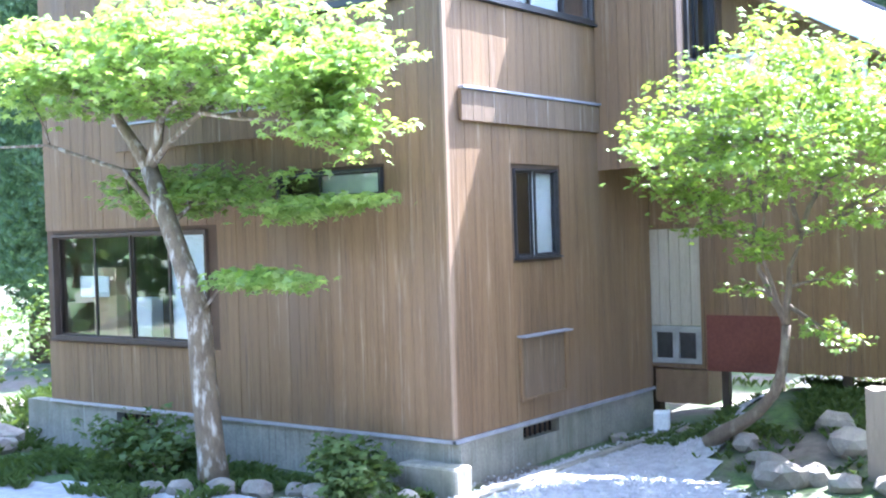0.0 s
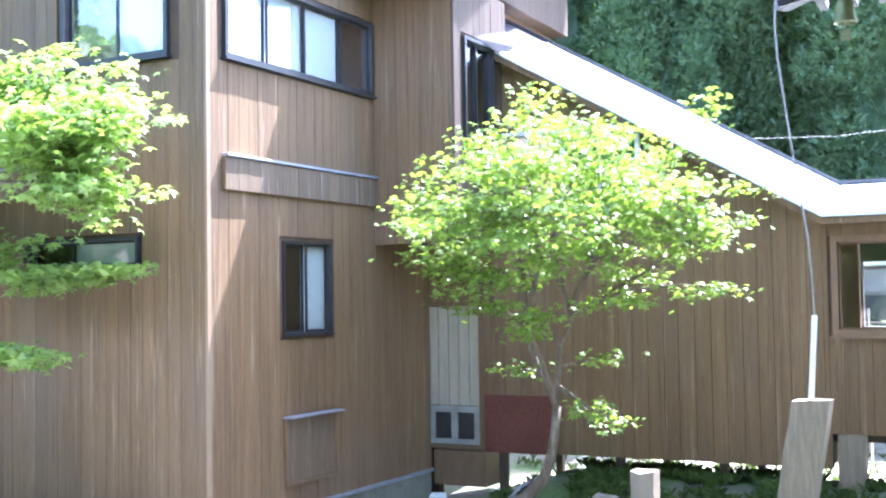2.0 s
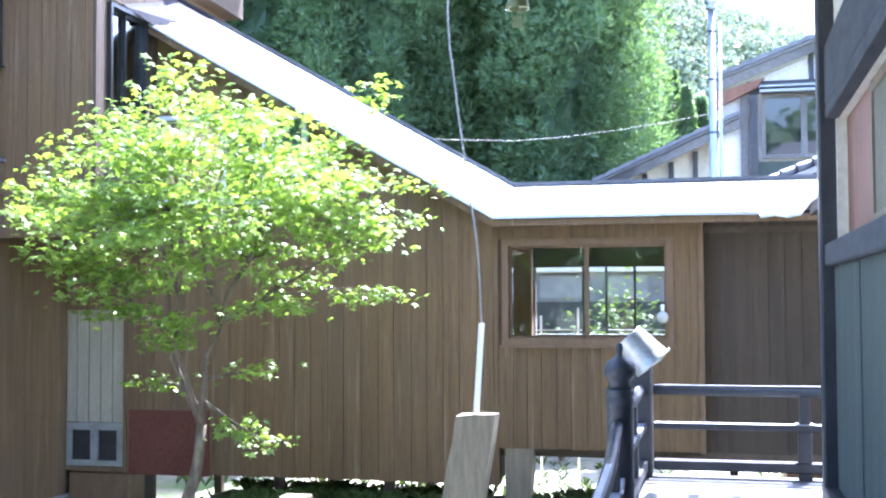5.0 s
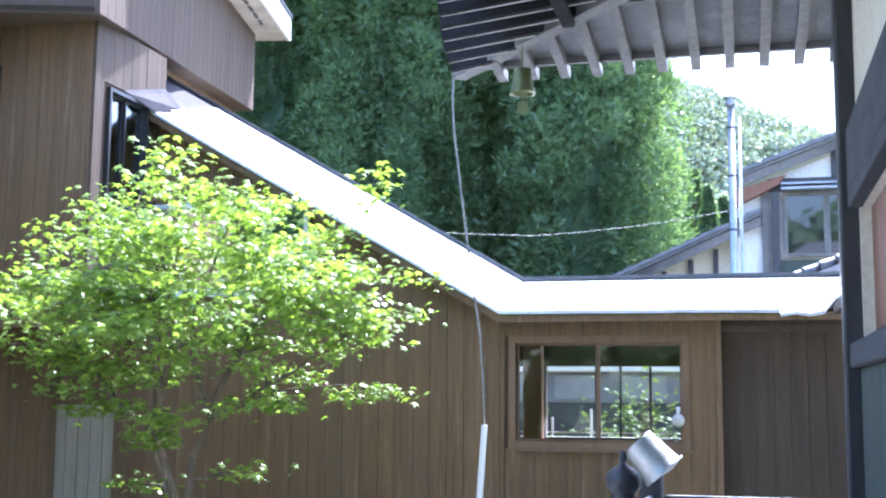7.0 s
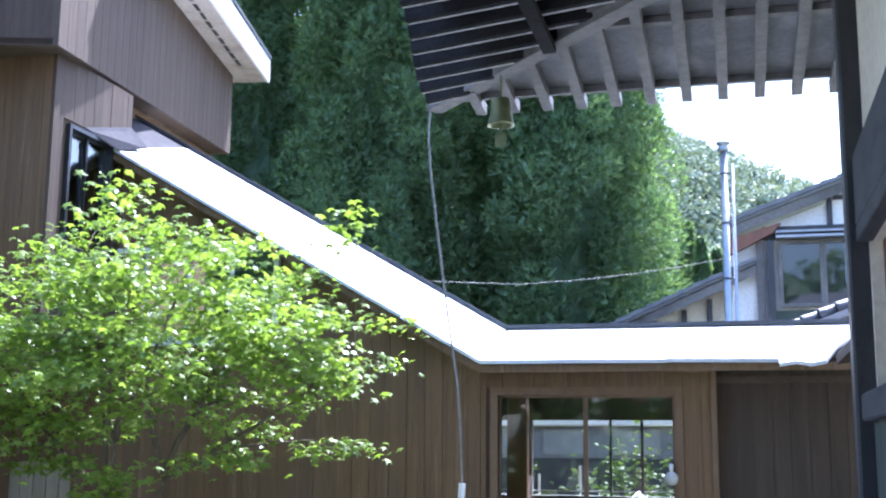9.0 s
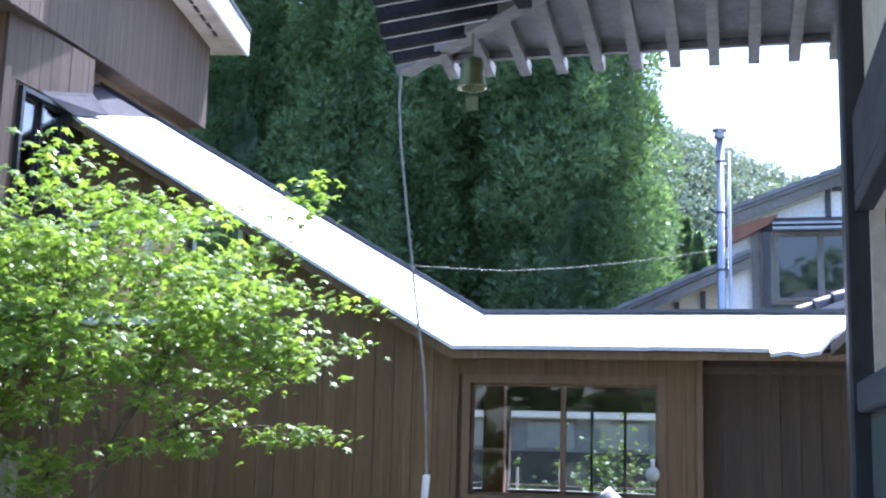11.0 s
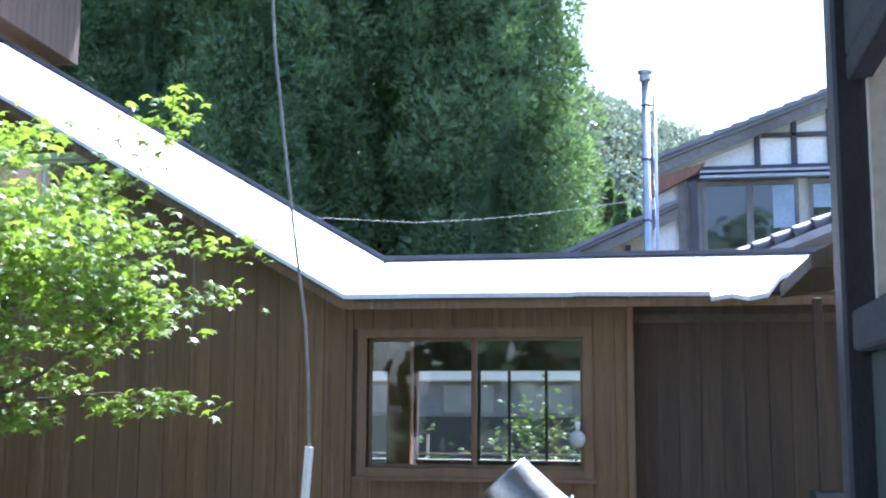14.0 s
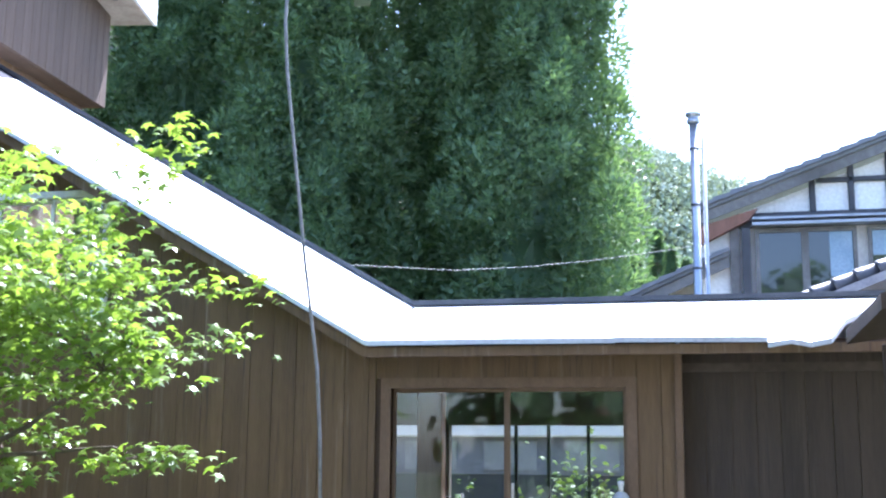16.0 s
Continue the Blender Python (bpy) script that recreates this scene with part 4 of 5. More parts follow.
def finial_post(x, y):
    t = thing("newel_post", "black rounded temple post with an onion finial", "post", "", (x, y, DZ))
    part("shaft", lathe([(0.075, -0.02), (0.075, 0.72), (0.08, 0.73), (0.08, 0.75)], 20), M_DARKTIMBER, t, "", True)
    part("finial", lathe([(0.07, 0.752), (0.058, 0.79), (0.066, 0.80), (0.088, 0.83), (0.092, 0.86), (0.082, 0.89), (0.055, 0.915), (0.025, 0.932), (0.016, 0.95), (0.022, 0.975), (0.016, 1.0), (0.0, 1.008)], 20), M_DARKTIMBER, t, "", True)
    part("band", lathe([(0.077, 0.66), (0.08, 0.665), (0.08, 0.705), (0.077, 0.71)], 20), M_DARKTIMBER, t, "", True)


finial_post(RX + 0.01, 4.56)
part_post = tagged(part("rail_post", box((RX - 0.07, RYE - 0.07, DZ), (RX + 0.08, RYE + 0.08, DZ + 0.92), 0.012), M_DARKTIMBER), "square black corner post of the veranda railing", "post")


def tin_bucket():
    t = thing("tin_bucket", "dented tin bucket hung upside down on the post", "bucket", "", (-0.60, RYE - 0.01, DZ + 0.905))
    t.scale = (1.08, 1.08, 1.08)
    prof = [(0.135, 0.0), (0.14, 0.008), (0.135, 0.016), (0.125, 0.08), (0.115, 0.17), (0.105, 0.235), (0.107, 0.245), (0.0, 0.238), (0.0, 0.23), (0.098, 0.228), (0.11, 0.16), (0.128, 0.0)]
    turn = Matrix.Rotation(radians(-14), 4, "Z") @ Matrix.Rotation(radians(-40), 4, "Y") @ Matrix.Rotation(radians(10), 4, "X")
    bm = lathe(prof, 28, (0, 0, 0), turn @ Matrix.Translation((0, 0, -0.15)))
    part("body", bm, M_TIN, t, "", True)
    hoop = [turn @ Vector(((0.14 + 0.03 * math.sin(a)) * math.cos(a), (0.14 + 0.03 * math.sin(a)) * math.sin(a), -0.15 + 0.012 * math.sin(3 * a))) for a in [k * math.pi / 10 for k in range(11)]]
    part("handle", tube(hoop, 0.006, 6), M_TIN, t, "thin wire handle", True)


tin_bucket()

# hall wall
hall = Wall((HX, 0, 0), (0, 1, 0), (-1, 0, 0))
H0 = -9.0
bm = hall.slab(H0, HY - 0.16, DZ, 7.2, [(-1.55, 1.75, 3.18, 3.9), (2.0, 5.2, 3.18, 3.9)], 0.1)
wall_hall = setting("wall_hall", bm, M_PLASTER, "cream plaster wall of the temple hall", "wall")
setting("wall_hall_end", box((HX + 0.14, HY - 0.1, DZ), (9.0, HY, 7.2)), M_PLASTER, "cream plaster end wall of the hall", "wall")
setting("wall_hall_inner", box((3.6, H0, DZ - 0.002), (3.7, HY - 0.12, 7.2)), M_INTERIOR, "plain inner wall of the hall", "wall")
setting("floor_hall", box((HX + 0.32, H0, DZ - 0.1), (3.58, HY - 0.12, DZ + 0.05)), M_INTERIOR, "plain floor of the hall", "floor")
setting("ceiling_hall", box((HX + 0.02, H0, 5.2), (3.58, HY - 0.12, 5.3)), M_INTERIOR, "plain ceiling of the hall", "ceiling")
for y in (HY - 0.08, 1.88, -1.7, -5.2):
    tagged(part("hall_pillar", box((HX - 0.1, y - 0.08, DZ), (HX + 0.12, y + 0.08, 6.4), 0.012), M_DARKTIMBER), "dark square pillar of the temple hall", "pillar", "hall pillars")
setting("beam_upper", hall.add(bmesh.new(), H0, HY - 0.165, 3.98, 4.34, 0.005, 0.06, 0.01), M_GREYBEAM, "grey horizontal beam over the windows", "beam")
setting("beam_lintel", hall.add(bmesh.new(), H0, HY - 0.17, 3.90, 3.976, -0.02, 0.06, 0.006), M_GREYBEAM, "grey lintel under the beam", "beam")
setting("beam_sill", hall.add(bmesh.new(), H0, HY - 0.165, 3.03, 3.16, 0.005, 0.075, 0.01), M_GREYBEAM, "grey sill beam of the hall wall", "beam")
setting("beam_base", hall.add(bmesh.new(), H0, HY + 0.05, DZ + 0.003, DZ + 0.14, 0.005, 0.10, 0.012), M_DARKTIMBER, "dark base beam on the deck", "beam")
for y0, y1 in ((-5.1, -1.8), (-1.6, 1.78), (1.98, 5.22)):
    n = 5
    for i in range(n):
        a = y0 + (y1 - y0) * i / n
        piece("panel", wall_hall, hall, a + 0.006, a + (y1 - y0) / n - 0.006, DZ + 0.145, 3.025, 0.004, 0.024 + 0.004 * (i % 2), M_GREYPANEL)
for y0, y1 in ((-1.5, 1.72), (2.04, 5.2)):
    for i, (a, b) in enumerate(((y0, y0 + 1.05), (y0 + 0.95, y0 + 2.0))):
        t = thing("sliding_window", "sliding window with a pale wooden frame", "window", "hall windows", hall.at(a, 3.18, 0))
        inv = Matrix.Translation(-t.location)
        d = -0.03 - 0.035 * i
        bm = bmesh.new()
        for u0, u1, z0, z1 in ((a, a + 0.05, 3.18, 3.9), (b - 0.05, b, 3.18, 3.9), (a + 0.05, b - 0.05, 3.18, 3.25), (a + 0.05, b - 0.05, 3.85, 3.9)):
            hall.add(bm, u0, u1, z0, z1, d - 0.014, d + 0.014)
        bmesh.ops.transform(bm, matrix=inv, verts=bm.verts[:])
        part("frame", bm, M_POSTWOOD, t)
        bm = hall.add(bmesh.new(), a + 0.05, b - 0.05, 3.25, 3.85, d - 0.004, d + 0.004)
        bmesh.ops.transform(bm, matrix=inv, verts=bm.verts[:])
        part("pane", bm, M_GLASSGREEN, t, "dull greenish pane")
    piece("plank", wall_hall, hall, y0 + 2.02, y1 - 0.0, 3.182, 3.898, -0.09, -0.06, M_REDWOOD)

# eaves
EX, EYN, EZH = -2.2, 7.78, 5.56               # west edge, north edge, height of the edge
RISE = 0.10
def eave_z(x, y):
    return EZH + RISE * min(x - EX, EYN - y) 


def hall_roof():
    t = thing("hall_roof", "broad temple roof with grey weathered rafters", "roof", "", (HX, HY, 6.3))
    inv = Matrix.Translation(-t.location)

    def put(nm, bm, mat, lab=""):
        bmesh.ops.transform(bm, matrix=inv, verts=bm.verts[:])
        return part(nm, bm, mat, t, lab)

    def stick(p, q, w, h):
        p, q = Vector(p), Vector(q)
        d = (q - p).normalized()
        s = d.cross(Vector((0, 0, 1))).normalized() * w / 2
        up = s.cross(d).normalized() * h
        return prism([p - s, p + s, p + s + up, p - s + up], q - p)
    # north rafters
    x = EX + 0.34
    while x < 4.6:
        y_in = max(HY + 0.02, EYN - (x - EX)) if x < HX else HY + 0.02
        put("rafter", stick((x, EYN + 0.06, eave_z(50, EYN) - 0.10), (x, y_in, eave_z(50, y_in) - 0.08), 0.075, 0.085), M_RAFTER)
        x += 0.262
    # west rafters, shade put into their near-black colour
    y = EYN - 0.34
    while y > -9:
        x_in = min(HX - 0.06, EX + (EYN - y)) if y > HY else HX - 0.06
        put("rafter", stick((EX + 0.36 * smooth(7.6, 5.2, y), y, eave_z(EX + 0.36 * smooth(7.6, 5.2, y), -50) - 0.10), (x_in, y, eave_z(x_in, -50) - 0.08), 0.06, 0.085), M_SHADEDARK)
        # added pale strips paint the light on each rafter's edge
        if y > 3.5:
            put("rafter_edge", stick((EX + 0.36 * smooth(7.6, 5.2, y), y + 0.034, eave_z(EX + 0.36 * smooth(7.6, 5.2, y), -50) - 0.10), (x_in - 0.1, y + 0.034, eave_z(x_in - 0.1, -50) - 0.085), 0.02, 0.05), M_LITEDGE)
        y -= 0.262
    # hip rafter, with its second, shorter length below
    put("hip_rafter", stick((EX - 0.04, EYN + 0.04, EZH - 0.06), (HX, HY - 0.35, eave_z(HX, EYN - (HX - EX)) - 0.18), 0.13, 0.16), M_RAFTER)
    put("hip_rafter", stick((EX + 0.95, EYN - 0.95, EZH + 0.14), (HX, HY - 0.35, eave_z(HX, EYN - (HX - EX)) - 0.35), 0.14, 0.16), M_RAFTER)
    # purlins across
    for off, w, h in ((0.12, 0.05, 0.05), (1.15, 0.07, 0.045)):
        z = eave_z(EX + off, -50)
        put("purlin", stick((EX + off, EYN - off, z - h + 0.005), (4.6, EYN - off, z - h + 0.005), w, h), M_RAFTER)
    put("purlin", stick((EX + 1.05, EYN - 1.05, eave_z(EX + 1.05, -50) - 0.14), (EX + 1.05, -9, eave_z(EX + 1.05, -50) - 0.14), 0.09, 0.055), M_SHADEDARK)
    # boards above the rafters
    a = 0.1
    put("eave_boards", prism([(EX + a, EYN - a, EZH + RISE * a + 0.012), (4.6, EYN - a, EZH + RISE * a + 0.012), (4.6, 4.6, EZH + RISE * 3.18 + 0.012), (EX + 3.18, 4.6, EZH + RISE * 3.18 + 0.012)], (0, 0, 0.02)), M_EAVEBOARD)
    # west boards coloured near black for the shade between the rafters
    put("eave_boards", prism([(EX + 0.5, EYN - 0.5, EZH + RISE * 0.5 + 0.012), (EX + 1.0, EYN - 1.0, EZH + RISE * 1.0 + 0.012), (EX + 3.18, 4.6, EZH + RISE * 3.18 + 0.012), (EX + 3.18, -9, EZH + RISE * 3.18 + 0.012), (EX + 0.5, -9, EZH + RISE * 0.5 + 0.012)], (0, 0, 0.02)), M_SHADEDARK)
    # roof body
    put("roof_covering", prism([(EX + 1.05, EYN - 1.05, EZH + RISE * 1.05 + 0.06), (5, EYN - 0.15, EZH + RISE * 0.15 + 0.06), (5, 2, 8.6), (EX + 4.5, 2.5, 8.4)], (0, 0, 0.1)), M_TILE)
    put("roof_covering", prism([(EX + 1.05, EYN - 1.05, EZH + RISE * 1.05 + 0.06), (EX + 4.5, 2.5, 8.4), (EX + 4.5, -9, 8.4), (EX + 1.05, -9, EZH + RISE * 1.05 + 0.06)], (0, 0, 0.1)), M_TILE)


hall_roof()


def wind_bell():
    t = thing("wind_bell", "greenish bronze wind bell under the eave corner", "bell", "", (-1.57, 7.15, 5.43))
    t.scale = (0.7, 0.7, 0.7)
    part("hook", tube([(0, 0, 0.5), (0, 0, -0.28)], 0.012, 6), M_BRONZE, t)
    part("body", lathe([(0.03, -0.08), (0.09, -0.10), (0.105, -0.16), (0.11, -0.26), (0.135, -0.36), (0.14, -0.38), (0.12, -0.38), (0.1, -0.28), (0.085, -0.13), (0.0, -0.11)], 20), M_BRONZE, t, "", True)
    part("clapper", tube([(0, 0, -0.3), (0, 0, -0.46)], 0.008, 6), M_BRONZE, t)
    part("wind_plate", box((-0.06, -0.004, -0.6), (0.06, 0.004, -0.46), 0.003), M_BRONZE, t)


wind_bell()

# ---- corner beyond the deck: lean-to eave, bracketed post ----
t = thing("lean_to_eave", "low brown lean-to eave with a round tiled edge", "eave", "", (1.4, 9.0, 3.6))
inv = Matrix.Translation(-t.location)
bm = prism([(0.82, 9.62, 3.62), (0.95, 9.0, 3.75), (1.7, 8.9, 4.12), (3.4, 8.9, 4.3), (3.4, 9.66, 4.0)], (0, 0, 0.09))
bmesh.ops.transform(bm, matrix=inv, verts=bm.verts[:])
# lean-to board and post coloured dark for the shade they stand in
part("roof_board", bm, M_DARKSIDING, t)
bm = box((1.03, 9.6, 1.2), (1.09, 9.66, 3.62), 0.006)
bmesh.ops.transform(bm, matrix=inv, verts=bm.verts[:])
part("post", bm, M_DARKSIDING, t)
bm = box((0.98, 9.45, 2.28), (1.22, 9.75, 2.33), 0.005)
bmesh.ops.transform(bm, matrix=inv, verts=bm.verts[:])
part("bracket", bm, M_DARKFLASH, t)

# tiled roof behind the corridor
def tiled_roof():
    t = thing("tiled_roof", "grey tiled roof behind the corridor", "roof", "", (1.5, 13.0, 4.2))
    a, b = Vector((0.55, 13.0, 4.26)), Vector((3.6, 13.0, 5.45))
    d = (b - a)
    rows = 16
    for i in range(rows):
        p = a + d * (i / rows) - t.location
        q = a + d * ((i + 1) / rows) - t.location
        for k in range(5):
            off = Vector((0, 0.28 * k, 0.0))
            bm = tube([p + off, p + off + (q - p) * 0.12, q + off + Vector((0, 0, 0.012))], [0.092, 0.088, 0.06], 8)
            part("tile", bm, M_DARKTILE, t, "", True)
    bm = prism([a - t.location + Vector((0, -0.14, -0.04)), b - t.location + Vector((0, -0.14, -0.04)), b - t.location + Vector((0, 1.3, -0.04)), a - t.location + Vector((0, 1.3, -0.04))], (0, 0, -0.08))
    part("roof_bed", bm, M_TILE, t)
    bm = box((0.75, 13.2, -0.1), (3.5, 14.2, 4.1))
    bmesh.ops.transform(bm, matrix=Matrix.Translation(-t.location), verts=bm.verts[:])
    part("wall", bm, M_SIDING, t)


tiled_roof()

# ---- posts, stake, cables ----
def old_post(name, base, topc, w, d, label, lean=0.0):
    b, c = Vector(base), Vector(topc)
    bm = bmesh.new()
    n = 7
    rng = random.Random(int(abs(b.x) * 100))
    rings = []
    for i in range(n + 1):
        p = b.lerp(c, i / n)
        rings.append([bm.verts.new(p + Vector((sx * w / 2 * (1 + rng.uniform(-0.05, 0.05)), sy * d / 2, 0.02 * rng.uniform(-1, 1) if i == n else 0))) for sx, sy in ((-1, -1), (-0.2, -1.06), (1, -1), (1, 1), (0, 1.05), (-1, 1))])
    for r, s in zip(rings, rings[1:]):
        for k in range(6):
            bm.faces.new((r[k], r[(k + 1) % 6], s[(k + 1) % 6], s[k]))
    bm.faces.new(rings[-1])
    bm.faces.new(rings[0][::-1])
    me = mesh_of(name, bm, M_POSTWOOD)
    return tagged(new(name, me), label, "post")


old_post("timber_post", (-2.50, 8.5, 0.05), (-2.19, 8.5, 1.79), 0.36, 0.26, "leaning sun-bleached timber post in the courtyard")
old_post("timber_post", (-3.28, 7.5, 0.05), (-3.26, 7.5, 0.76), 0.22, 0.2, "low sawn timber stub with a pale top")
old_post("timber_post", (-3.61, 7.6, 0.05), (-3.62, 7.6, 1.14), 0.23, 0.2, "short upright timber post among the stones")
tagged(part("white_stake", tube([(-2.2, 8.45, 1.8), (-2.145, 8.45, 2.62)], 0.028, 8), M_WHITEPAINT), "thin white pipe stake on the timber post", "stake")
tagged(part("hanging_cable", tube([(-2.145, 8.45, 2.6), (-2.16, 8.45, 3.0), (-2.19, 8.45, 3.4), (-2.28, 8.45, 4.0), (-2.36, 8.45, 4.6), (-2.43, 8.43, 5.2), (-2.44, 8.4, 5.5), (-2.42, 8.38, 5.8), (-2.50, 8.33, 6.3), (-2.6, 8.3, 7.5), (-2.6, 8.2, 11)], 0.011, 6), M_CABLE, None, "", True), "grey cable hanging down to the stake", "cable")
tagged(part("overhead_wire", tube([(-7.2, 14.4, 6.1), (-5.9, 15.45, 5.66), (-4.58, 16.55, 5.47), (-3.37, 17.54, 5.53), (-2.54, 18.22, 5.67), (-1.66, 18.94, 5.86), (-0.93, 19.54, 6.05), (-0.12, 20.2, 6.28)], 0.005, 5), M_CABLE, None, "", True), "thin pale overhead wire tied to the flue", "wire")


def rock(x, y, r, seed, squash=0.7, mat=M_STONE):
    rng = random.Random(seed)
    bm = bmesh.new()
    bmesh.ops.create_icosphere(bm, subdivisions=2, radius=1)
    off = Vector((rng.uniform(0, 50), rng.uniform(0, 50), 0))
    sx, sy = rng.uniform(0.8, 1.25), rng.uniform(0.7, 1.1)
    for v in bm.verts:
        k = 1 + 0.35 * noise.noise(v.co * 1.3 + off)
        v.co = Vector((v.co.x * sx * k, v.co.y * sy * k, v.co.z * squash * k)) * r
    z = ground_z(x, y)
    bmesh.ops.translate(bm, verts=bm.verts[:], vec=(x, y, z + r * squash * 0.45))
    return tagged(part("garden_stone", bm, mat), "rough pale stone edging the planted bed", "stone", "garden stones")


for i, (x, y, r) in enumerate(((-4.72, 7.55, 0.2), (-4.5, 7.2, 0.26), (-4.2, 7.35, 0.2), (-4.05, 8.1, 0.26), (-3.85, 7.2, 0.18), (-3.4, 7.35, 0.2), (-3.2, 7.0, 0.16), (-4.4, 8.6, 0.2), (-3.0, 7.6, 0.22), (-5.2, 8.05, 0.17), (-4.95, 7.75, 0.13), (-2.9, 6.6, 0.18), (-7.4, 4.9, 0.13), (-7.75, 4.75, 0.15), (-8.05, 4.85, 0.1), (-8.35, 4.6, 0.16), (-8.7, 4.65, 0.12), (-9.0, 4.4, 0.16), (-9.35, 4.2, 0.18), (-9.75, 4.0, 0.17), (-10.1, 3.9, 0.15), (-14.6, 5.0, 0.3), (-14.2, 4.7, 0.22), (-7.1, 8.7, 0.12), (-6.5, 9.3, 0.14))):
    rock(x, y, r, i)


# ---- trees ----
def leaves(name, centres, normals, size, material, rng, lobes=5):
    """Many small lobed leaves in one mesh."""
    verts, faces = [], []
    for c, nv in zip(centres, normals):
        nv = Vector(nv).normalized()
        u = nv.orthogonal().normalized()
        w = nv.cross(u)
        a0 = rng.uniform(0, 6.28)
        s = size * rng.uniform(0.65, 1.3)
        i0 = len(verts)
        n = lobes * 2
        for k in range(n):
            a = a0 + math.pi * 2 * k / n
            r = s * (1.0 if k % 2 == 0 else 0.45) * (1.0 if k else 1.2)
            verts.append(c + (u * math.cos(a) + w * math.sin(a)) * r - nv * (0.25 * r * (k % 2 == 0)))
        faces.append(tuple(range(i0, i0 + n)))
    return raw_mesh(name, verts, faces, material)


def limb_path(a, b, rng, bend=0.12, n=5):
    a, b = Vector(a), Vector(b)
    L = (b - a).length
    o = Vector((rng.uniform(-1, 1), rng.uniform(-1, 1), rng.uniform(-0.3, 1))) * bend * L
    return [a.lerp(b, i / n) + o * math.sin(math.pi * i / n) + Vector((rng.uniform(-1, 1), rng.uniform(-1, 1), rng.uniform(-1, 1))) * 0.02 * L for i in range(n + 1)]


def broadleaf(name, label, trunk, radii, forks, tips, leaf, leaf_size, per_tip, spread, seed, flat=0.35, bark=M_BARK):
    """trunk: a path; forks: (index on trunk, path); tips: ends of twigs, each with a spray of leaves."""
    rng = random.Random(seed)
    t = thing(name, label, "tree", "", trunk[0])
    inv = Matrix.Translation(-Vector(trunk[0]))

    def put(nm, bm, mat, lab="", sm=True):
        bmesh.ops.transform(bm, matrix=inv, verts=bm.verts[:])
        return part(nm, bm, mat, t, lab, sm)
    put("trunk", tube(trunk, radii, 12), bark)
    joints = []
    for path, r0 in forks:
        n = len(path)
        put("limb", tube(path, [r0 * (1 - 0.75 * i / (n - 1)) for i in range(n)], 8), bark)
        joints += [(Vector(p), r0 * (1 - 0.75 * i / (n - 1))) for i, p in enumerate(path) if i > 0]
    twigs = bmesh.new()
    cs, ns = [], []
    for tip in tips:
        tip = Vector(tip)
        j, jr = min(joints, key=lambda q: (q[0] - tip).length + 0.6 * max(0, q[0].z - tip.z))
        path = limb_path(j, tip, rng, 0.08, 4)
        tube(path, [min(jr * 0.6, 0.022) * (1 - 0.7 * i / 4) for i in range(5)], 5, twigs)
        for k in range(per_tip):
            s = rng.random()
            base = path[2].lerp(path[-1], s) if k % 3 else tip
            off = Vector((rng.gauss(0, spread), rng.gauss(0, spread), rng.gauss(0, spread * flat)))
            cs.append(base + off)
            ns.append((rng.gauss(0, 0.45), rng.gauss(0, 0.45) - 0.15, 1))
    tagged(put("twig_growth", twigs, bark), kind="stuff")
    me = leaves(name + "_leaves", [c - Vector(trunk[0]) for c in cs], ns, leaf_size, leaf, rng)
    ob = part("crown", me, leaf, t)
    return t


def crown_tips(n, centre, radii, seed, hollow=0.3, cut=None):
    rng = random.Random(seed)
    out = []
    while len(out) < n:
        v = Vector((rng.uniform(-1, 1), rng.uniform(-1, 1), rng.uniform(-1, 1)))
        if not hollow < v.length < 1:
            continue
        p = Vector(centre) + Vector((v.x * radii[0], v.y * radii[1], v.z * radii[2]))
        if cut and cut(p):
            continue
        out.append(p)
    return out


# courtyard tree
r_ = random.Random(21)
J = (-4.69, 8.0, 1.7)
forks2 = []
K1, K2, K3 = (-4.98, 7.85, 2.55), (-4.5, 8.0, 2.65), (-4.75, 7.6, 2.9)
for s, e, w in ((J, K1, 0.046), (J, K2, 0.046), (J, K3, 0.035), (K1, (-5.75, 7.6, 3.5), 0.028), (K1, (-5.35, 8.2, 4.3), 0.028), (K3, (-4.9, 7.2, 4.4), 0.028), (K2, (-4.25, 7.9, 4.5), 0.03), (K3, (-4.3, 6.9, 4.0), 0.022), (K2, (-3.6, 8.3, 3.9), 0.03), (K2, (-3.3, 8.0, 3.35), 0.024), (K2, (-3.2, 8.3, 2.9), 0.018)):
    forks2.append((limb_path(s, e, r_, 0.12, 6), w))
tips2 = crown_tips(180, (-4.55, 7.7, 3.6), (1.66, 1.4, 1.15), 5, 0.3, lambda p: p.z < 3.05 + 0.2 * max(0, p.x + 4.7) and r_.random() < 0.52)
tips2 += [(-5.9, 7.6, 4.15), (-6.0, 7.7, 3.95), (-5.75, 7.5, 4.3), (-5.6, 7.7, 4.2), (-6.1, 7.6, 3.7)]
tips2 += [(-4.0, 7.9, 1.55), (-4.25, 7.95, 1.6), (-5.15, 7.9, 2.1), (-5.3, 7.8, 2.75), (-5.55, 7.7, 2.7), (-5.0, 7.8, 2.45), (-3.1, 8.45, 4.85), (-3.2, 8.4, 4.7), (-4.3, 6.75, 4.8), (-4.45, 7.0, 4.75), (-5.0, 7.7, 4.7), (-3.0, 8.4, 2.9), (-3.3, 8.2, 2.85), (-4.1, 8.0, 2.2), (-2.85, 8.6, 3.6), (-2.75, 8.6, 3.9)]
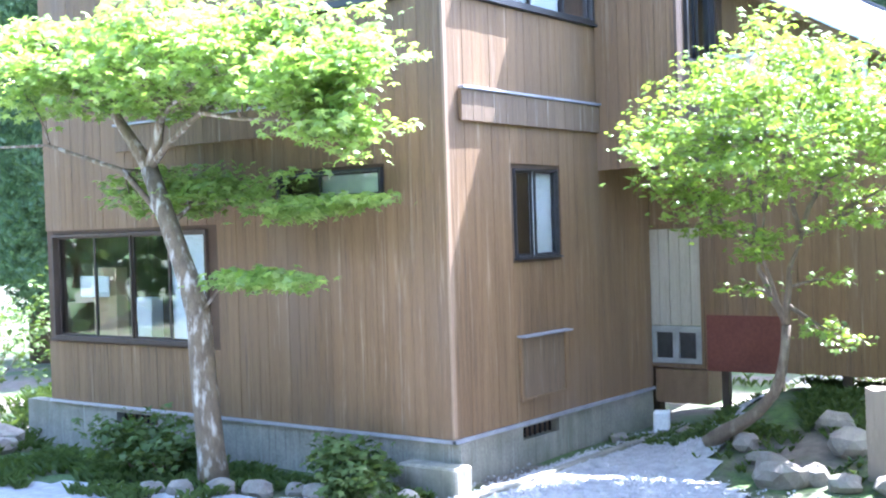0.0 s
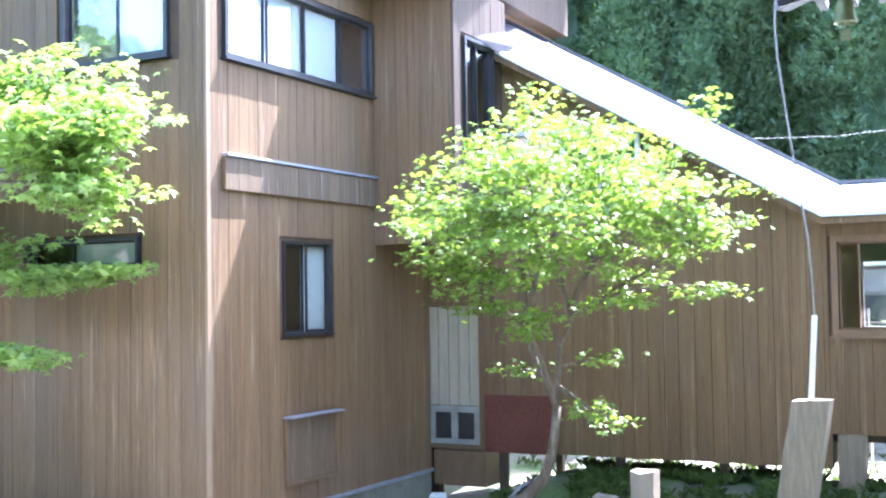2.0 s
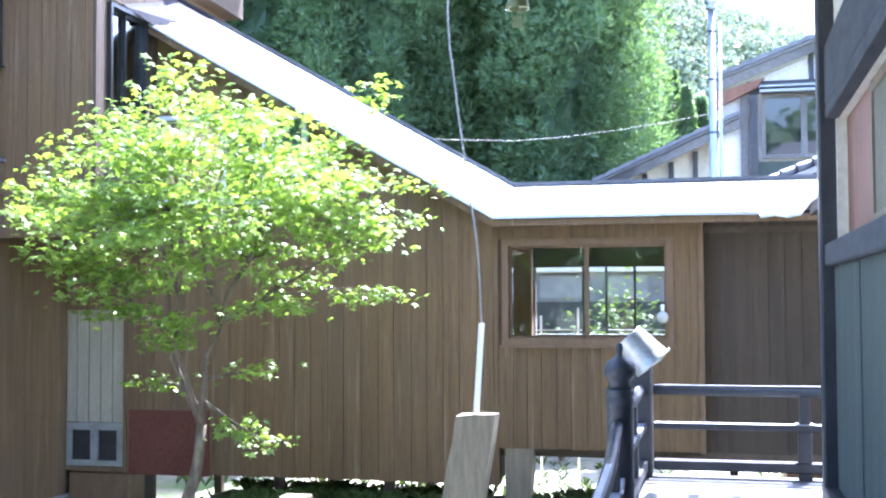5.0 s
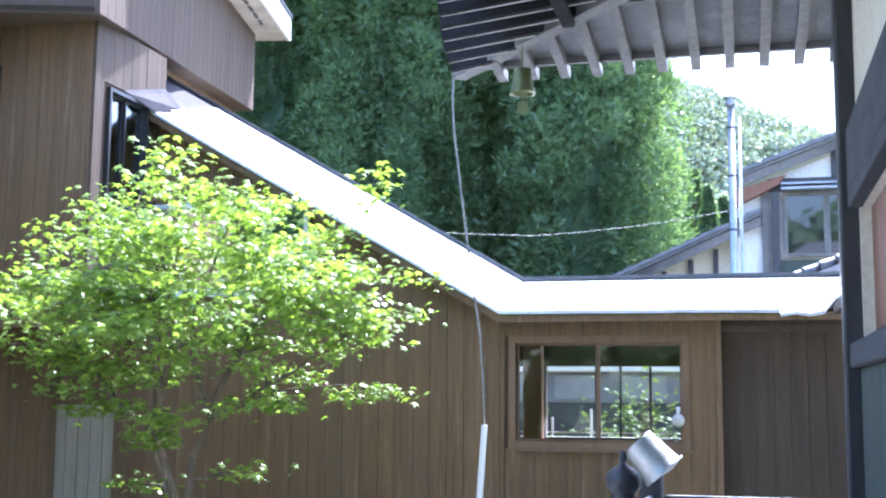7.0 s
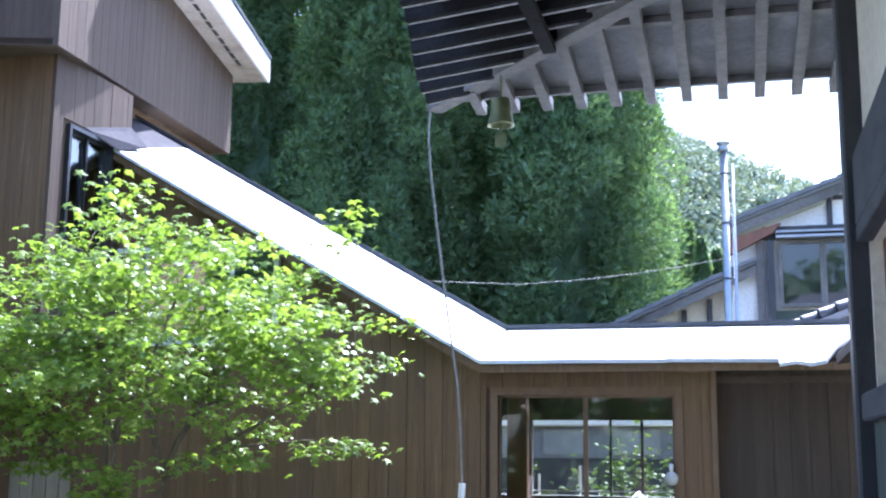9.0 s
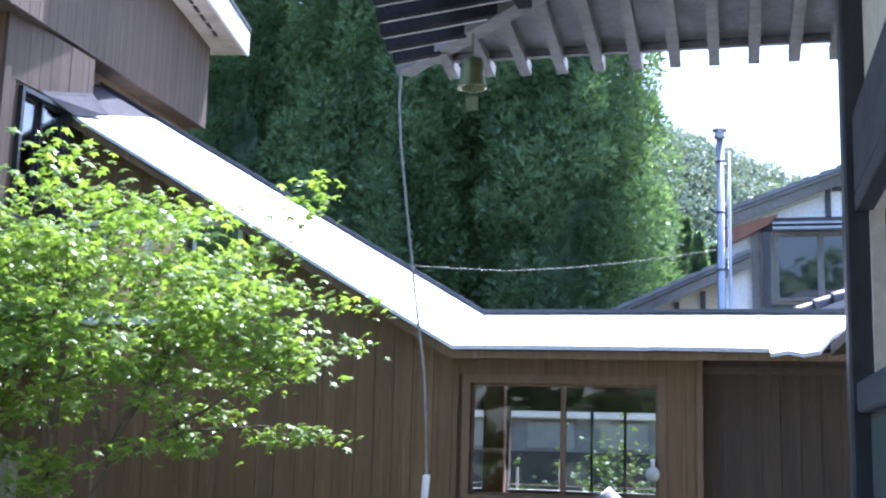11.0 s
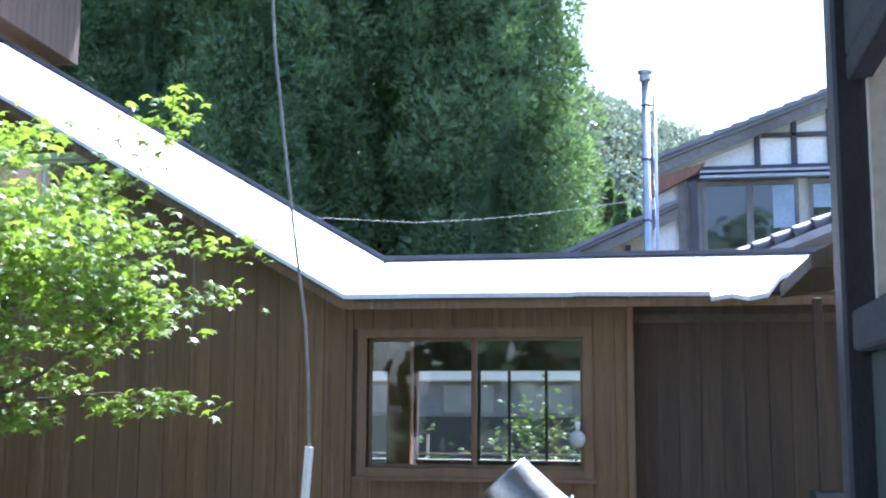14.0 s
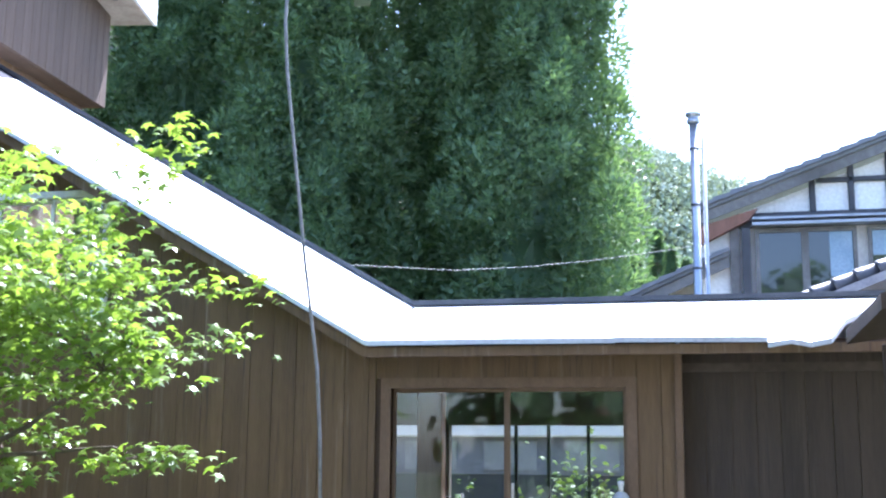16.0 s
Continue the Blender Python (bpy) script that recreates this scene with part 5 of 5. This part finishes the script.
broadleaf("courtyard_tree", "small green-leaved tree with slender forked trunk", [(-5.62, 8.0, 0.36), (-5.43, 8.0, 0.5), (-5.22, 8.0, 0.62), (-5.05, 8.0, 0.74), (-4.85, 8.0, 0.96), (-4.76, 8.0, 1.2), (-4.72, 8.0, 1.42), J], [0.1, 0.09, 0.078, 0.068, 0.06, 0.054, 0.05, 0.048], forks2, tips2, M_SHRUBLEAF, 0.046, 54, 0.15, 31, 0.28, M_DARKBARK)

# maple by the house front
r_ = random.Random(22)
T1 = [(-9.66, 4.4, 0.05), (-9.70, 4.4, 0.5), (-9.78, 4.4, 1.3), (-9.82, 4.4, 1.97), (-9.97, 4.4, 2.36), (-10.25, 4.4, 2.96), (-10.56, 4.4, 3.6)]
F1 = [([T1[-1], (-10.8, 4.35, 3.95), (-11.02, 4.3, 4.25), (-11.45, 4.2, 4.7), (-11.9, 4.1, 5.1)], 0.085),
      ([T1[-1], (-10.4, 4.4, 3.9), (-10.25, 4.35, 4.26), (-10.4, 4.3, 4.6), (-10.6, 4.2, 5.1)], 0.075),
      ([T1[-1], (-10.1, 4.3, 3.85), (-9.46, 4.2, 4.12), (-8.8, 4.15, 4.0), (-8.08, 4.1, 3.92)], 0.045),
      ([(-10.3, 4.36, 4.1), (-9.9, 4.2, 4.25), (-9.45, 4.1, 4.37), (-8.8, 4.0, 4.7)], 0.03),
      ([T1[-2], (-10.9, 4.3, 3.6), (-12.0, 4.1, 3.95), (-13.4, 4.0, 4.0)], 0.04),
      ([T1[3], (-9.4, 4.35, 2.3), (-8.8, 4.3, 2.4)], 0.022),
      ([T1[5], (-10.2, 4.7, 3.2), (-9.5, 5.0, 3.25), (-8.4, 5.1, 3.1)], 0.03)]
tips1 = crown_tips(120, (-9.6, 4.1, 4.75), (2.6, 1.1, 0.62), 8, 0.2)
tips1 += crown_tips(34, (-7.6, 3.95, 4.35), (1.0, 0.6, 0.4), 9, 0.1) + crown_tips(10, (-7.3, 4.1, 3.75), (0.45, 0.4, 0.25), 10, 0.0)
tips1 += crown_tips(36, (-12.2, 4.1, 4.9), (1.3, 0.8, 0.6), 11, 0.1)
tips1 += crown_tips(34, (-10.3, 5.0, 3.35), (1.5, 0.35, 0.3), 12, 0.0) + crown_tips(16, (-8.5, 5.05, 3.1), (0.8, 0.3, 0.14), 13, 0.0)
tips1 += crown_tips(12, (-8.7, 4.3, 2.38), (0.75, 0.3, 0.08), 14, 0.0)
broadleaf("maple_tree", "maple with mottled pale trunk and light green leaves", T1, [0.19, 0.15, 0.14, 0.135, 0.12, 0.105, 0.1], F1, tips1, M_MAPLE, 0.062, 58, 0.17, 32, 0.22)


def cedar(name, seed, height, radius):
    """A tall conifer: straight trunk, drooping branches, thick hanging sprays."""
    rng = random.Random(seed)
    t = thing(name, "tall dark cedar with drooping feathery branches", "tree", "cedars behind the corridor")
    part("trunk", tube([(0, 0, 0), (0.05, 0, height * 0.3), (-0.05, 0.05, height * 0.7), (0, 0, height)], [0.38, 0.3, 0.16, 0.03], 10), M_CEDARBARK, t, "", True)
    verts, faces = [], []
    # ragged inner mass of shaded twigs round the trunk
    rows, cols = 46, 18
    for j in range(rows + 1):
        hz = 0.08 + 0.9 * j / rows
        for k in range(cols):
            a = 2 * math.pi * k / cols
            rr = radius * 0.34 * (1 - hz) ** 0.5 * (1 + 0.5 * noise.noise((math.cos(a) * 1.5, math.sin(a) * 1.5, hz * height * 0.9)) + rng.uniform(-0.15, 0.15))
            verts.append(Vector((math.cos(a) * rr, math.sin(a) * rr, hz * height + rng.uniform(-0.15, 0.15))))
    faces += [(j * cols + k, j * cols + (k + 1) % cols, (j + 1) * cols + (k + 1) % cols, (j + 1) * cols + k) for j in range(rows) for k in range(cols)]
    jit = lambda k: Vector((rng.gauss(0, k), rng.gauss(0, k), rng.gauss(0, k)))
    nb = int(height * 9)
    for i in range(nb):
        h = 0.1 + 0.9 * ((i + rng.random()) / nb)
        z = height * h
        r = radius * (1 - h) ** 0.5 * rng.uniform(0.55, 1.05)
        a = i * 2.4 + rng.uniform(-0.5, 0.5)
        d = Vector((math.cos(a), math.sin(a), 0))
        for k in range(3):
            f = 0.46 + 0.27 * k
            c = Vector((0, 0, z)) + d * r * f + Vector((rng.gauss(0, 0.22), rng.gauss(0, 0.22), -0.4 * r * f * f + rng.gauss(0, 0.18)))
            s = rng.uniform(0.36, 0.7) * (1.12 - 0.12 * k)
            lean = d * 0.25 + Vector((rng.gauss(0, 0.15), rng.gauss(0, 0.15), 0))
            tall = rng.uniform(1.2, 2.1)
            # feathery sprays: each a few slim blades fanning down and outwards from one point
            for q in range(165):
                v = jit(1).normalized()
                k2 = s * rng.uniform(0.6, 1.0) * (1 + 0.35 * noise.noise(v * 2.1 + c) + 0.2 * noise.noise(v * 5 + c))
                p = c + Vector((v.x * k2, v.y * k2, v.z * k2 * tall)) - lean * v.z * k2
                g = (Vector((v.x * 0.55, v.y * 0.55, 0.45 * v.z + 0.25)) + jit(0.28)).normalized()
                e = g.cross(v + jit(0.35)).normalized()
                for m in (-1, 0, 1):
                    gg = (g + e * (0.5 * m + rng.gauss(0, 0.12))).normalized()
                    ee = gg.cross(v + jit(0.25)).normalized()
                    L, w = rng.uniform(0.1, 0.22), rng.uniform(0.017, 0.03)
                    i0 = len(verts)
                    verts += [p + ee * w, p + gg * L, p - ee * w]
                    faces.append((i0, i0 + 1, i0 + 2))
    part("crown", raw_mesh("cedar_crown", verts, faces, M_CEDAR), M_CEDAR, t)
    return t


cedars = [cedar("cedar_tree", 41, 24, 3.3), cedar("cedar_tree", 42, 26, 3.5)]
spots = [(-3.7, 27, 0), (-8.6, 26.5, 1), (-12.6, 28, 0), (-16.8, 27, 1), (-6.4, 31, 1), (-10.8, 32, 0), (-20, 15, 0), (-24, 12, 1)]
used = set()
for i, (x, y, k) in enumerate(spots):
    m = Matrix.Translation((x, y, ground_z(x, y) - 0.2)) @ Matrix.Rotation(i * 1.7, 4, "Z")
    if k not in used:
        cedars[k].matrix_basis = m
        used.add(k)
    else:
        copy_thing(cedars[k], m)


# wooded hill
def hill():
    rng = random.Random(77)
    verts, faces = [], []

    def hz(x, y):
        return max(2.0, (37.5 - 0.46 * (x + 8.7) + 2.5 * noise.noise((x * 0.04, y * 0.04, 2)))) * smooth(88, 142, y)
    xs = [-140 + 7 * i for i in range(38)]
    ys = [78 + 8 * i for i in range(18)]
    sheet = [(x, y, hz(x, y) + 2.0) for y in ys for x in xs]
    n = len(xs)
    me = raw_mesh("hill", sheet, [(j * n + i, j * n + i + 1, (j + 1) * n + i + 1, (j + 1) * n + i) for j in range(len(ys) - 1) for i in range(n - 1)], M_GROUND)
    h = tagged(new("hillside", me), "wooded hillside rising behind the houses", "hill", "", "structure")
    for i in range(1500):
        x, y = rng.uniform(-22, 22), rng.uniform(96, 148)
        if abs(x / y) > 0.3:
            continue
        c = Vector((x, y, hz(x, y) + rng.uniform(2.0, 4.2)))
        r = rng.uniform(1.0, 2.3)
        for q in range(110):
            v = Vector((rng.gauss(0, 1), rng.gauss(0, 1), rng.gauss(0, 1))).normalized()
            if v.y > 0.5:
                continue
            p = c + Vector((v.x, v.y, v.z * 1.15)) * r * rng.uniform(0.75, 1.05)
            u = v.orthogonal().normalized()
            w = v.cross(u)
            a0, s = rng.uniform(0, 6.28), rng.uniform(0.12, 0.26)
            i0 = len(verts)
            verts += [p + (u * math.cos(a0 + k * 1.571) + w * math.sin(a0 + k * 1.571)) * s + v * rng.uniform(-0.2, 0.2) for k in range(4)]
            faces.append((i0, i0 + 1, i0 + 2, i0 + 3))
    tagged(new("hill_woods", raw_mesh("hill_woods", verts, faces, M_HILLTREE)), "sunlit mixed woods covering the hillside, paled for haze", "woods", "", "stuff")


hill()


def far_conifer(x, y, top, half, seed):
    rng = random.Random(seed)
    t = thing("conifer_tree", "pointed conifer at the foot of the wooded hill", "tree", "conifers below the hill", (x, y, ground_z(x, y)))
    h = top - t.location.z
    part("trunk", tube([(0, 0, -0.1), (0, 0, h * 0.95)], [0.2, 0.03], 8), M_CEDARBARK, t, "", True)
    verts, faces = [], []
    for i in range(6500):
        f = rng.random() ** 0.7
        r = half * (1 - f) * rng.uniform(0.6, 1.0) * (1 + 0.25 * math.sin(f * 60))
        a = rng.uniform(0, 6.283)
        d = Vector((math.cos(a), math.sin(a), 0))
        p = d * r + Vector((0, 0, h * (0.1 + 0.9 * f)))
        e = Vector((-d.y, d.x, rng.gauss(0, 0.3)))
        L, w = rng.uniform(0.25, 0.5), rng.uniform(0.05, 0.1)
        i0 = len(verts)
        verts += [p + e * w, p + d * L + Vector((0, 0, -L * rng.uniform(0.2, 0.7))), p - e * w]
        faces.append((i0, i0 + 1, i0 + 2))
    part("crown", raw_mesh("conifer_crown", verts, faces, M_CEDAR), M_CEDAR, t)


for i, (x, y, top, half) in enumerate(((-2.9, 75, 17.8, 2.6), (-2.0, 73, 16.4, 2.3), (-1.1, 75, 16.0, 2.4), (-4.3, 76, 16.6, 2.6), (0.3, 74, 14.2, 2.2))):
    far_conifer(x, y, top, half, 300 + i)


def woods_behind():
    """Unseen tall trees added south and west, behind the walk, to dim reflections and skylight."""
    rng = random.Random(88)
    verts, faces = [], []
    for i in range(330):
        if i % 3:
            x, y, z = rng.uniform(-34, 8), rng.uniform(-22, -15), rng.uniform(0.5, 13)
        else:
            x, y, z = rng.uniform(-40, -30), rng.uniform(-18, 2), rng.uniform(0.5, 12)
        c, r = Vector((x, y, z)), rng.uniform(0.9, 2.0)
        for q in range(60):
            v = Vector((rng.gauss(0, 1), rng.gauss(0, 1), rng.gauss(0, 1))).normalized()
            p = c + v * r * rng.uniform(0.6, 1.05)
            u = v.orthogonal().normalized()
            w = v.cross(u)
            s = rng.uniform(0.2, 0.5)
            i0 = len(verts)
            verts += [p + (u * math.cos(k * 1.571) + w * math.sin(k * 1.571)) * s for k in range(4)]
            faces.append((i0, i0 + 1, i0 + 2, i0 + 3))
    for i in range(14):
        x, y = -33 + 3 * i, -18 + 2 * (i % 3)
        bm = tube([(x, y, -0.1), (x, y, 11)], [0.3, 0.1], 8)
        tagged(part("tree_trunk", bm, M_CEDARBARK), "tall straight trunk of the added unseen woods", "trunk", "trunks behind the court")
    tagged(new("unseen_woods", raw_mesh("unseen_woods", verts, faces, M_CEDAR)), "unseen woods behind the walk, dimming reflections and skylight", "woods", "", "stuff")


woods_behind()

# ---- neighbouring house with the flue ----
def gable_house():
    Y = 22.6
    t = thing("gable_house", "old house with white gable, dark beams and tiled roof", "house", "", (2.0, Y, 0.5))
    inv = Matrix.Translation(-t.location)

    def put(nm, bm, mat, lab="", parent=None):
        bmesh.ops.transform(bm, matrix=inv, verts=bm.verts[:])
        return part(nm, bm, mat, parent or t, lab)
    put("gable_wall", prism([(-0.2, Y, 0.5), (9, Y, 0.5), (9, Y, 8.0), (6, Y, 9.25), (-0.2, Y, 6.98)], (0, 0.2, 0)), M_WHITEPLASTER, "white plaster gable")
    put("low_wall", prism([(-2.6, Y + 0.3, 0.5), (-0.2, Y + 0.3, 0.5), (-0.2, Y + 0.3, 6.2), (-2.4, Y + 0.3, 5.2)], (0, 0.2, 0)), M_PLASTER, "cream plaster side wall")
    # upper roof rake, lower roof rake
    for (x0, z0), (x1, z1), yy in (((-0.15, 7.22), (6.2, 9.55), Y), ((-2.9, 5.05), (0.4, 6.5), Y + 0.1)):
        dx, dz = x1 - x0, z1 - z0
        put("rake_board", prism([(x0, yy - 0.35, z0 - 0.2), (x1, yy - 0.35, z1 - 0.2), (x1, yy - 0.35, z1 - 0.02), (x0, yy - 0.35, z0 - 0.02)], (0, 0.05, 0)), M_RAFTER)
        put("roof_bed", prism([(x0, yy - 0.4, z0), (x1, yy - 0.4, z1), (x1, yy + 5, z1), (x0, yy + 5, z0)], (0, 0, 0.06)), M_TILE)
        n = int(dx / 0.3)
        for i in range(n):
            xa, za = x0 + dx * i / n, z0 + dz * i / n
            xb, zb = xa + dx / n, za + dz / n
            put("tile", prism([(xa, yy - 0.46, za + 0.065), (xb, yy - 0.46, zb + 0.055), (xb, yy - 0.46, zb + 0.125), (xa, yy - 0.46, za + 0.16)], (0, 0.76, 0)), M_TILE)
    # timber frame on the gable
    for x0, x1, z0, z1 in ((0.55, 9, 7.0, 7.26), (1.78, 1.88, 7.26, 7.8), (2.42, 2.52, 7.26, 8.1), (3.04, 3.14, 7.26, 8.4), (3.7, 3.8, 7.26, 8.6), (1.9, 4.6, 7.76, 7.84)):
        put("beam", box((x0, Y - 0.09, z0), (x1, Y - 0.002, z1), 0.01), M_DARKTIMBER)
    for x in (-1.55, -1.0, -0.5):
        put("beam", box((x - 0.05, Y + 0.2, 3.5), (x + 0.05, Y + 0.297, 5.9 + 0.42 * (x + 0.5))), M_DARKTIMBER)
    put("post", box((0.42, Y - 0.14, 0.5), (0.58, Y - 0.02, 7.0)), M_RAFTER)
    put("post", box((0.62, Y - 0.3, 0.5), (0.76, Y - 0.1, 6.96)), M_DARKTIMBER)
    put("lower_wall", box((0.76, Y - 0.12, 0.5), (9, Y - 0.003, 5.6)), M_GREYPANEL)
    # window bay
    for x0, x1 in ((0.85, 1.66), (1.66, 2.5), (2.68, 3.5)):
        bm = bmesh.new()
        for a, b, c, d in ((x0, x0 + 0.06, 5.66, 6.95), (x1 - 0.06, x1, 5.66, 6.95), (x0 + 0.06, x1 - 0.06, 5.66, 5.72), (x0 + 0.06, x1 - 0.06, 6.88, 6.95)):
            add_box(bm, (a, Y - 0.2, c), (b, Y - 0.13, d))
        w = put("window", bm, M_RAFTER)
        bm = box((x0 + 0.06, Y - 0.17, 5.72), (x1 - 0.06, Y - 0.16, 6.88))
        bmesh.ops.transform(bm, matrix=inv, verts=bm.verts[:])
        part("pane", bm, M_DARKGLASS, w, "dark reflecting glass")
    put("blind", box((2.06, Y - 0.178, 6.1), (2.43, Y - 0.171, 6.87)), M_BLIND, "pale blue blind in the window")
    put("blind", box((2.75, Y - 0.178, 6.45), (3.43, Y - 0.171, 6.87)), M_BLIND, "pale blue blind in the window")
    put("awning_rail", box((0.8, Y - 0.42, 6.98), (3.7, Y - 0.13, 7.03)), M_FLASHING)
    put("awning_rail", box((0.8, Y - 0.42, 7.08), (3.7, Y - 0.13, 7.12)), M_FLASHING)
    # bark-brown lower verge of the upper roof
    put("verge_board", prism([(-0.15, Y - 0.3, 6.65), (0.75, Y - 0.3, 7.1), (0.9, Y - 0.3, 7.3), (-0.1, Y - 0.3, 7.0)], (0, 0.2, 0)), M_REDWOOD)


def dark_glass():
    m, nt, p = base_mat("dark_window_glass", 0.03, 0.0, 0.8)
    p.inputs["Base Color"].default_value = (0.02, 0.022, 0.024, 1)
    return m


M_DARKGLASS = dark_glass()
gable_house()


def flue():
    t = thing("flue_pipe", "twin shiny steel flue pipes with a vented cap", "flue", "", (-0.12, 20.2, 3.5))
    part("pipe", tube([(0, 0, -3), (0, 0, 4.72)], 0.066, 14), M_STEEL, t, "", True)
    part("thin_pipe", tube([(0.145, 0, -3), (0.145, 0, 4.5)], 0.034, 10), M_STEEL, t, "", True)
    for z in (0.4, 1.4, 2.4, 3.4, 4.3):
        part("clamp", lathe([(0.07, z), (0.078, z + 0.006), (0.078, z + 0.03), (0.07, z + 0.036)], 14), M_DARKFLASH, t)
        part("bracket", box((0.07, -0.012, z + 0.008), (0.115, 0.012, z + 0.026)), M_DARKFLASH, t)
    part("cap", lathe([(0.07, 4.72), (0.1, 4.74), (0.1, 4.80), (0.085, 4.81), (0.085, 4.85), (0.125, 4.86), (0.125, 4.9), (0.0, 4.93)], 14), M_STEEL, t, "", True)


flue()

# thin white stakes in the garden behind the corridor
for x, zt in ((-2.3, 2.62), (-1.82, 2.72)):
    tagged(part("garden_stake", tube([(x, 13.0, 0.05), (x + 0.01, 13.0, zt)], 0.016, 8), M_WHITEPAINT), "thin white garden stake behind the corridor", "stake", "garden stakes")

# house and shrubs seen through the corridor windows
t = thing("garden_house", "pale house seen beyond the corridor window", "house", "", (-2, 18.6, 0.0))
part("wall", box((-5, 0, 2.78), (1.4, 0.2, 3.3)), M_EAVEBOARD, t)
part("lower_wall", box((-5, 0.02, 0.0), (1.4, 0.2, 2.778)), M_DARKTIMBER, t)
part("band", box((-5.2, -0.15, 3.302), (1.5, 0.2, 3.62), 0.02), M_WHITEPAINT, t)
for i in range(5):
    part("window", box((-4.6 + 1.15 * i, -0.03, 2.84), (-3.85 + 1.15 * i, -0.002, 3.24)), M_VENTBOARD, t)
part("roof", prism([(-5.4, -0.3, 3.63), (1.6, -0.3, 3.63), (1.6, 1.1, 4.1), (-5.4, 1.1, 4.1)], (0, 0, 0.1)), M_TILE, t)


def shrub(x, y, r, seed, h=1.0, mat=M_SHRUBLEAF, size=0.06, n=700):
    rng = random.Random(seed)
    t = thing("shrub", "low leafy green shrub", "shrub", "garden shrubs", (x, y, ground_z(x, y)))
    st = bmesh.new()
    cs, ns = [], []
    for i in range(9):
        e = Vector((rng.gauss(0, r * 0.45), rng.gauss(0, r * 0.45), h * rng.uniform(0.5, 1.0)))
        tube([(0, 0, -0.05), e * 0.5 + Vector((0, 0, 0.05)), e], [0.02, 0.014, 0.006], 5, st)
        for k in range(n // 9):
            cs.append(e + Vector((rng.gauss(0, r * 0.3), rng.gauss(0, r * 0.3), rng.gauss(0, h * 0.18))))
            ns.append((rng.gauss(0, 0.5), rng.gauss(0, 0.5), 1))
    tagged(part("stem_growth", st, M_BARK, t), kind="stuff")
    part("foliage", leaves("shrub_foliage", cs, ns, size, mat, rng), mat, t)


for i, a in enumerate(((-1.75, 16.4, 0.75, 2.25), (-1.0, 17.0, 0.6, 2.0), (-2.6, 17.2, 0.6, 1.9), (-5.5, 13.8, 0.8, 0.8), (-3.9, 13.6, 0.7, 0.7), (-8.3, 4.9, 0.35, 0.45), (-7.9, 4.7, 0.25, 0.3), (-11.2, 4.6, 0.5, 0.55), (-10.6, 4.5, 0.35, 0.4), (-16.5, 7.5, 1.2, 1.9), (-17.5, 6.3, 1.1, 1.6))):
    shrub(a[0], a[1], a[2], 100 + i, a[3], M_GRASS if i >= 5 or i < 3 else M_SHRUBLEAF)


def weeds(name, label, areas, seed):
    rng = random.Random(seed)
    verts, faces = [], []
    for x0, x1, y0, y1, n, h in areas:
        for i in range(n):
            x, y = rng.uniform(x0, x1), rng.uniform(y0, y1)
            if noise.noise((x * 1.2, y * 1.2, 3)) < -0.1:
                continue
            z = ground_z(x, y)
            for k in range(5):
                a = rng.uniform(0, 6.28)
                d = Vector((math.cos(a), math.sin(a), 0))
                s = Vector((-d.y, d.x, 0))
                L, w = h * rng.uniform(0.5, 1.2), rng.uniform(0.008, 0.02)
                b = Vector((x, y, z))
                i0 = len(verts)
                verts += [b - s * w * 0.5, b + s * w * 0.5, b + d * L * 0.4 + s * w + Vector((0, 0, L * 0.7)), b + d * L * 0.8 + Vector((0, 0, L * 0.85)), b + d * L * 0.4 - s * w + Vector((0, 0, L * 0.7))]
                faces.append((i0, i0 + 1, i0 + 2, i0 + 3, i0 + 4))
    tagged(new(name, raw_mesh(name, verts, faces, M_GRASS)), label, "weeds", "", "stuff")


weeds("weeds", "low green weeds and ivy over the planted bed", ((-6.2, 0.5, 8.2, 10.7, 3000, 0.12), (-5.6, -2.5, 7.4, 8.4, 250, 0.08), (-15, -9.2, 3.4, 5.3, 1800, 0.16), (-9.4, -7.3, 4.6, 5.2, 250, 0.13), (-8, 2, 13.5, 17, 350, 0.15), (-7.2, -6.3, 8.6, 9.9, 200, 0.10), (-19, -14.6, 5, 9, 900, 0.2)), 55)
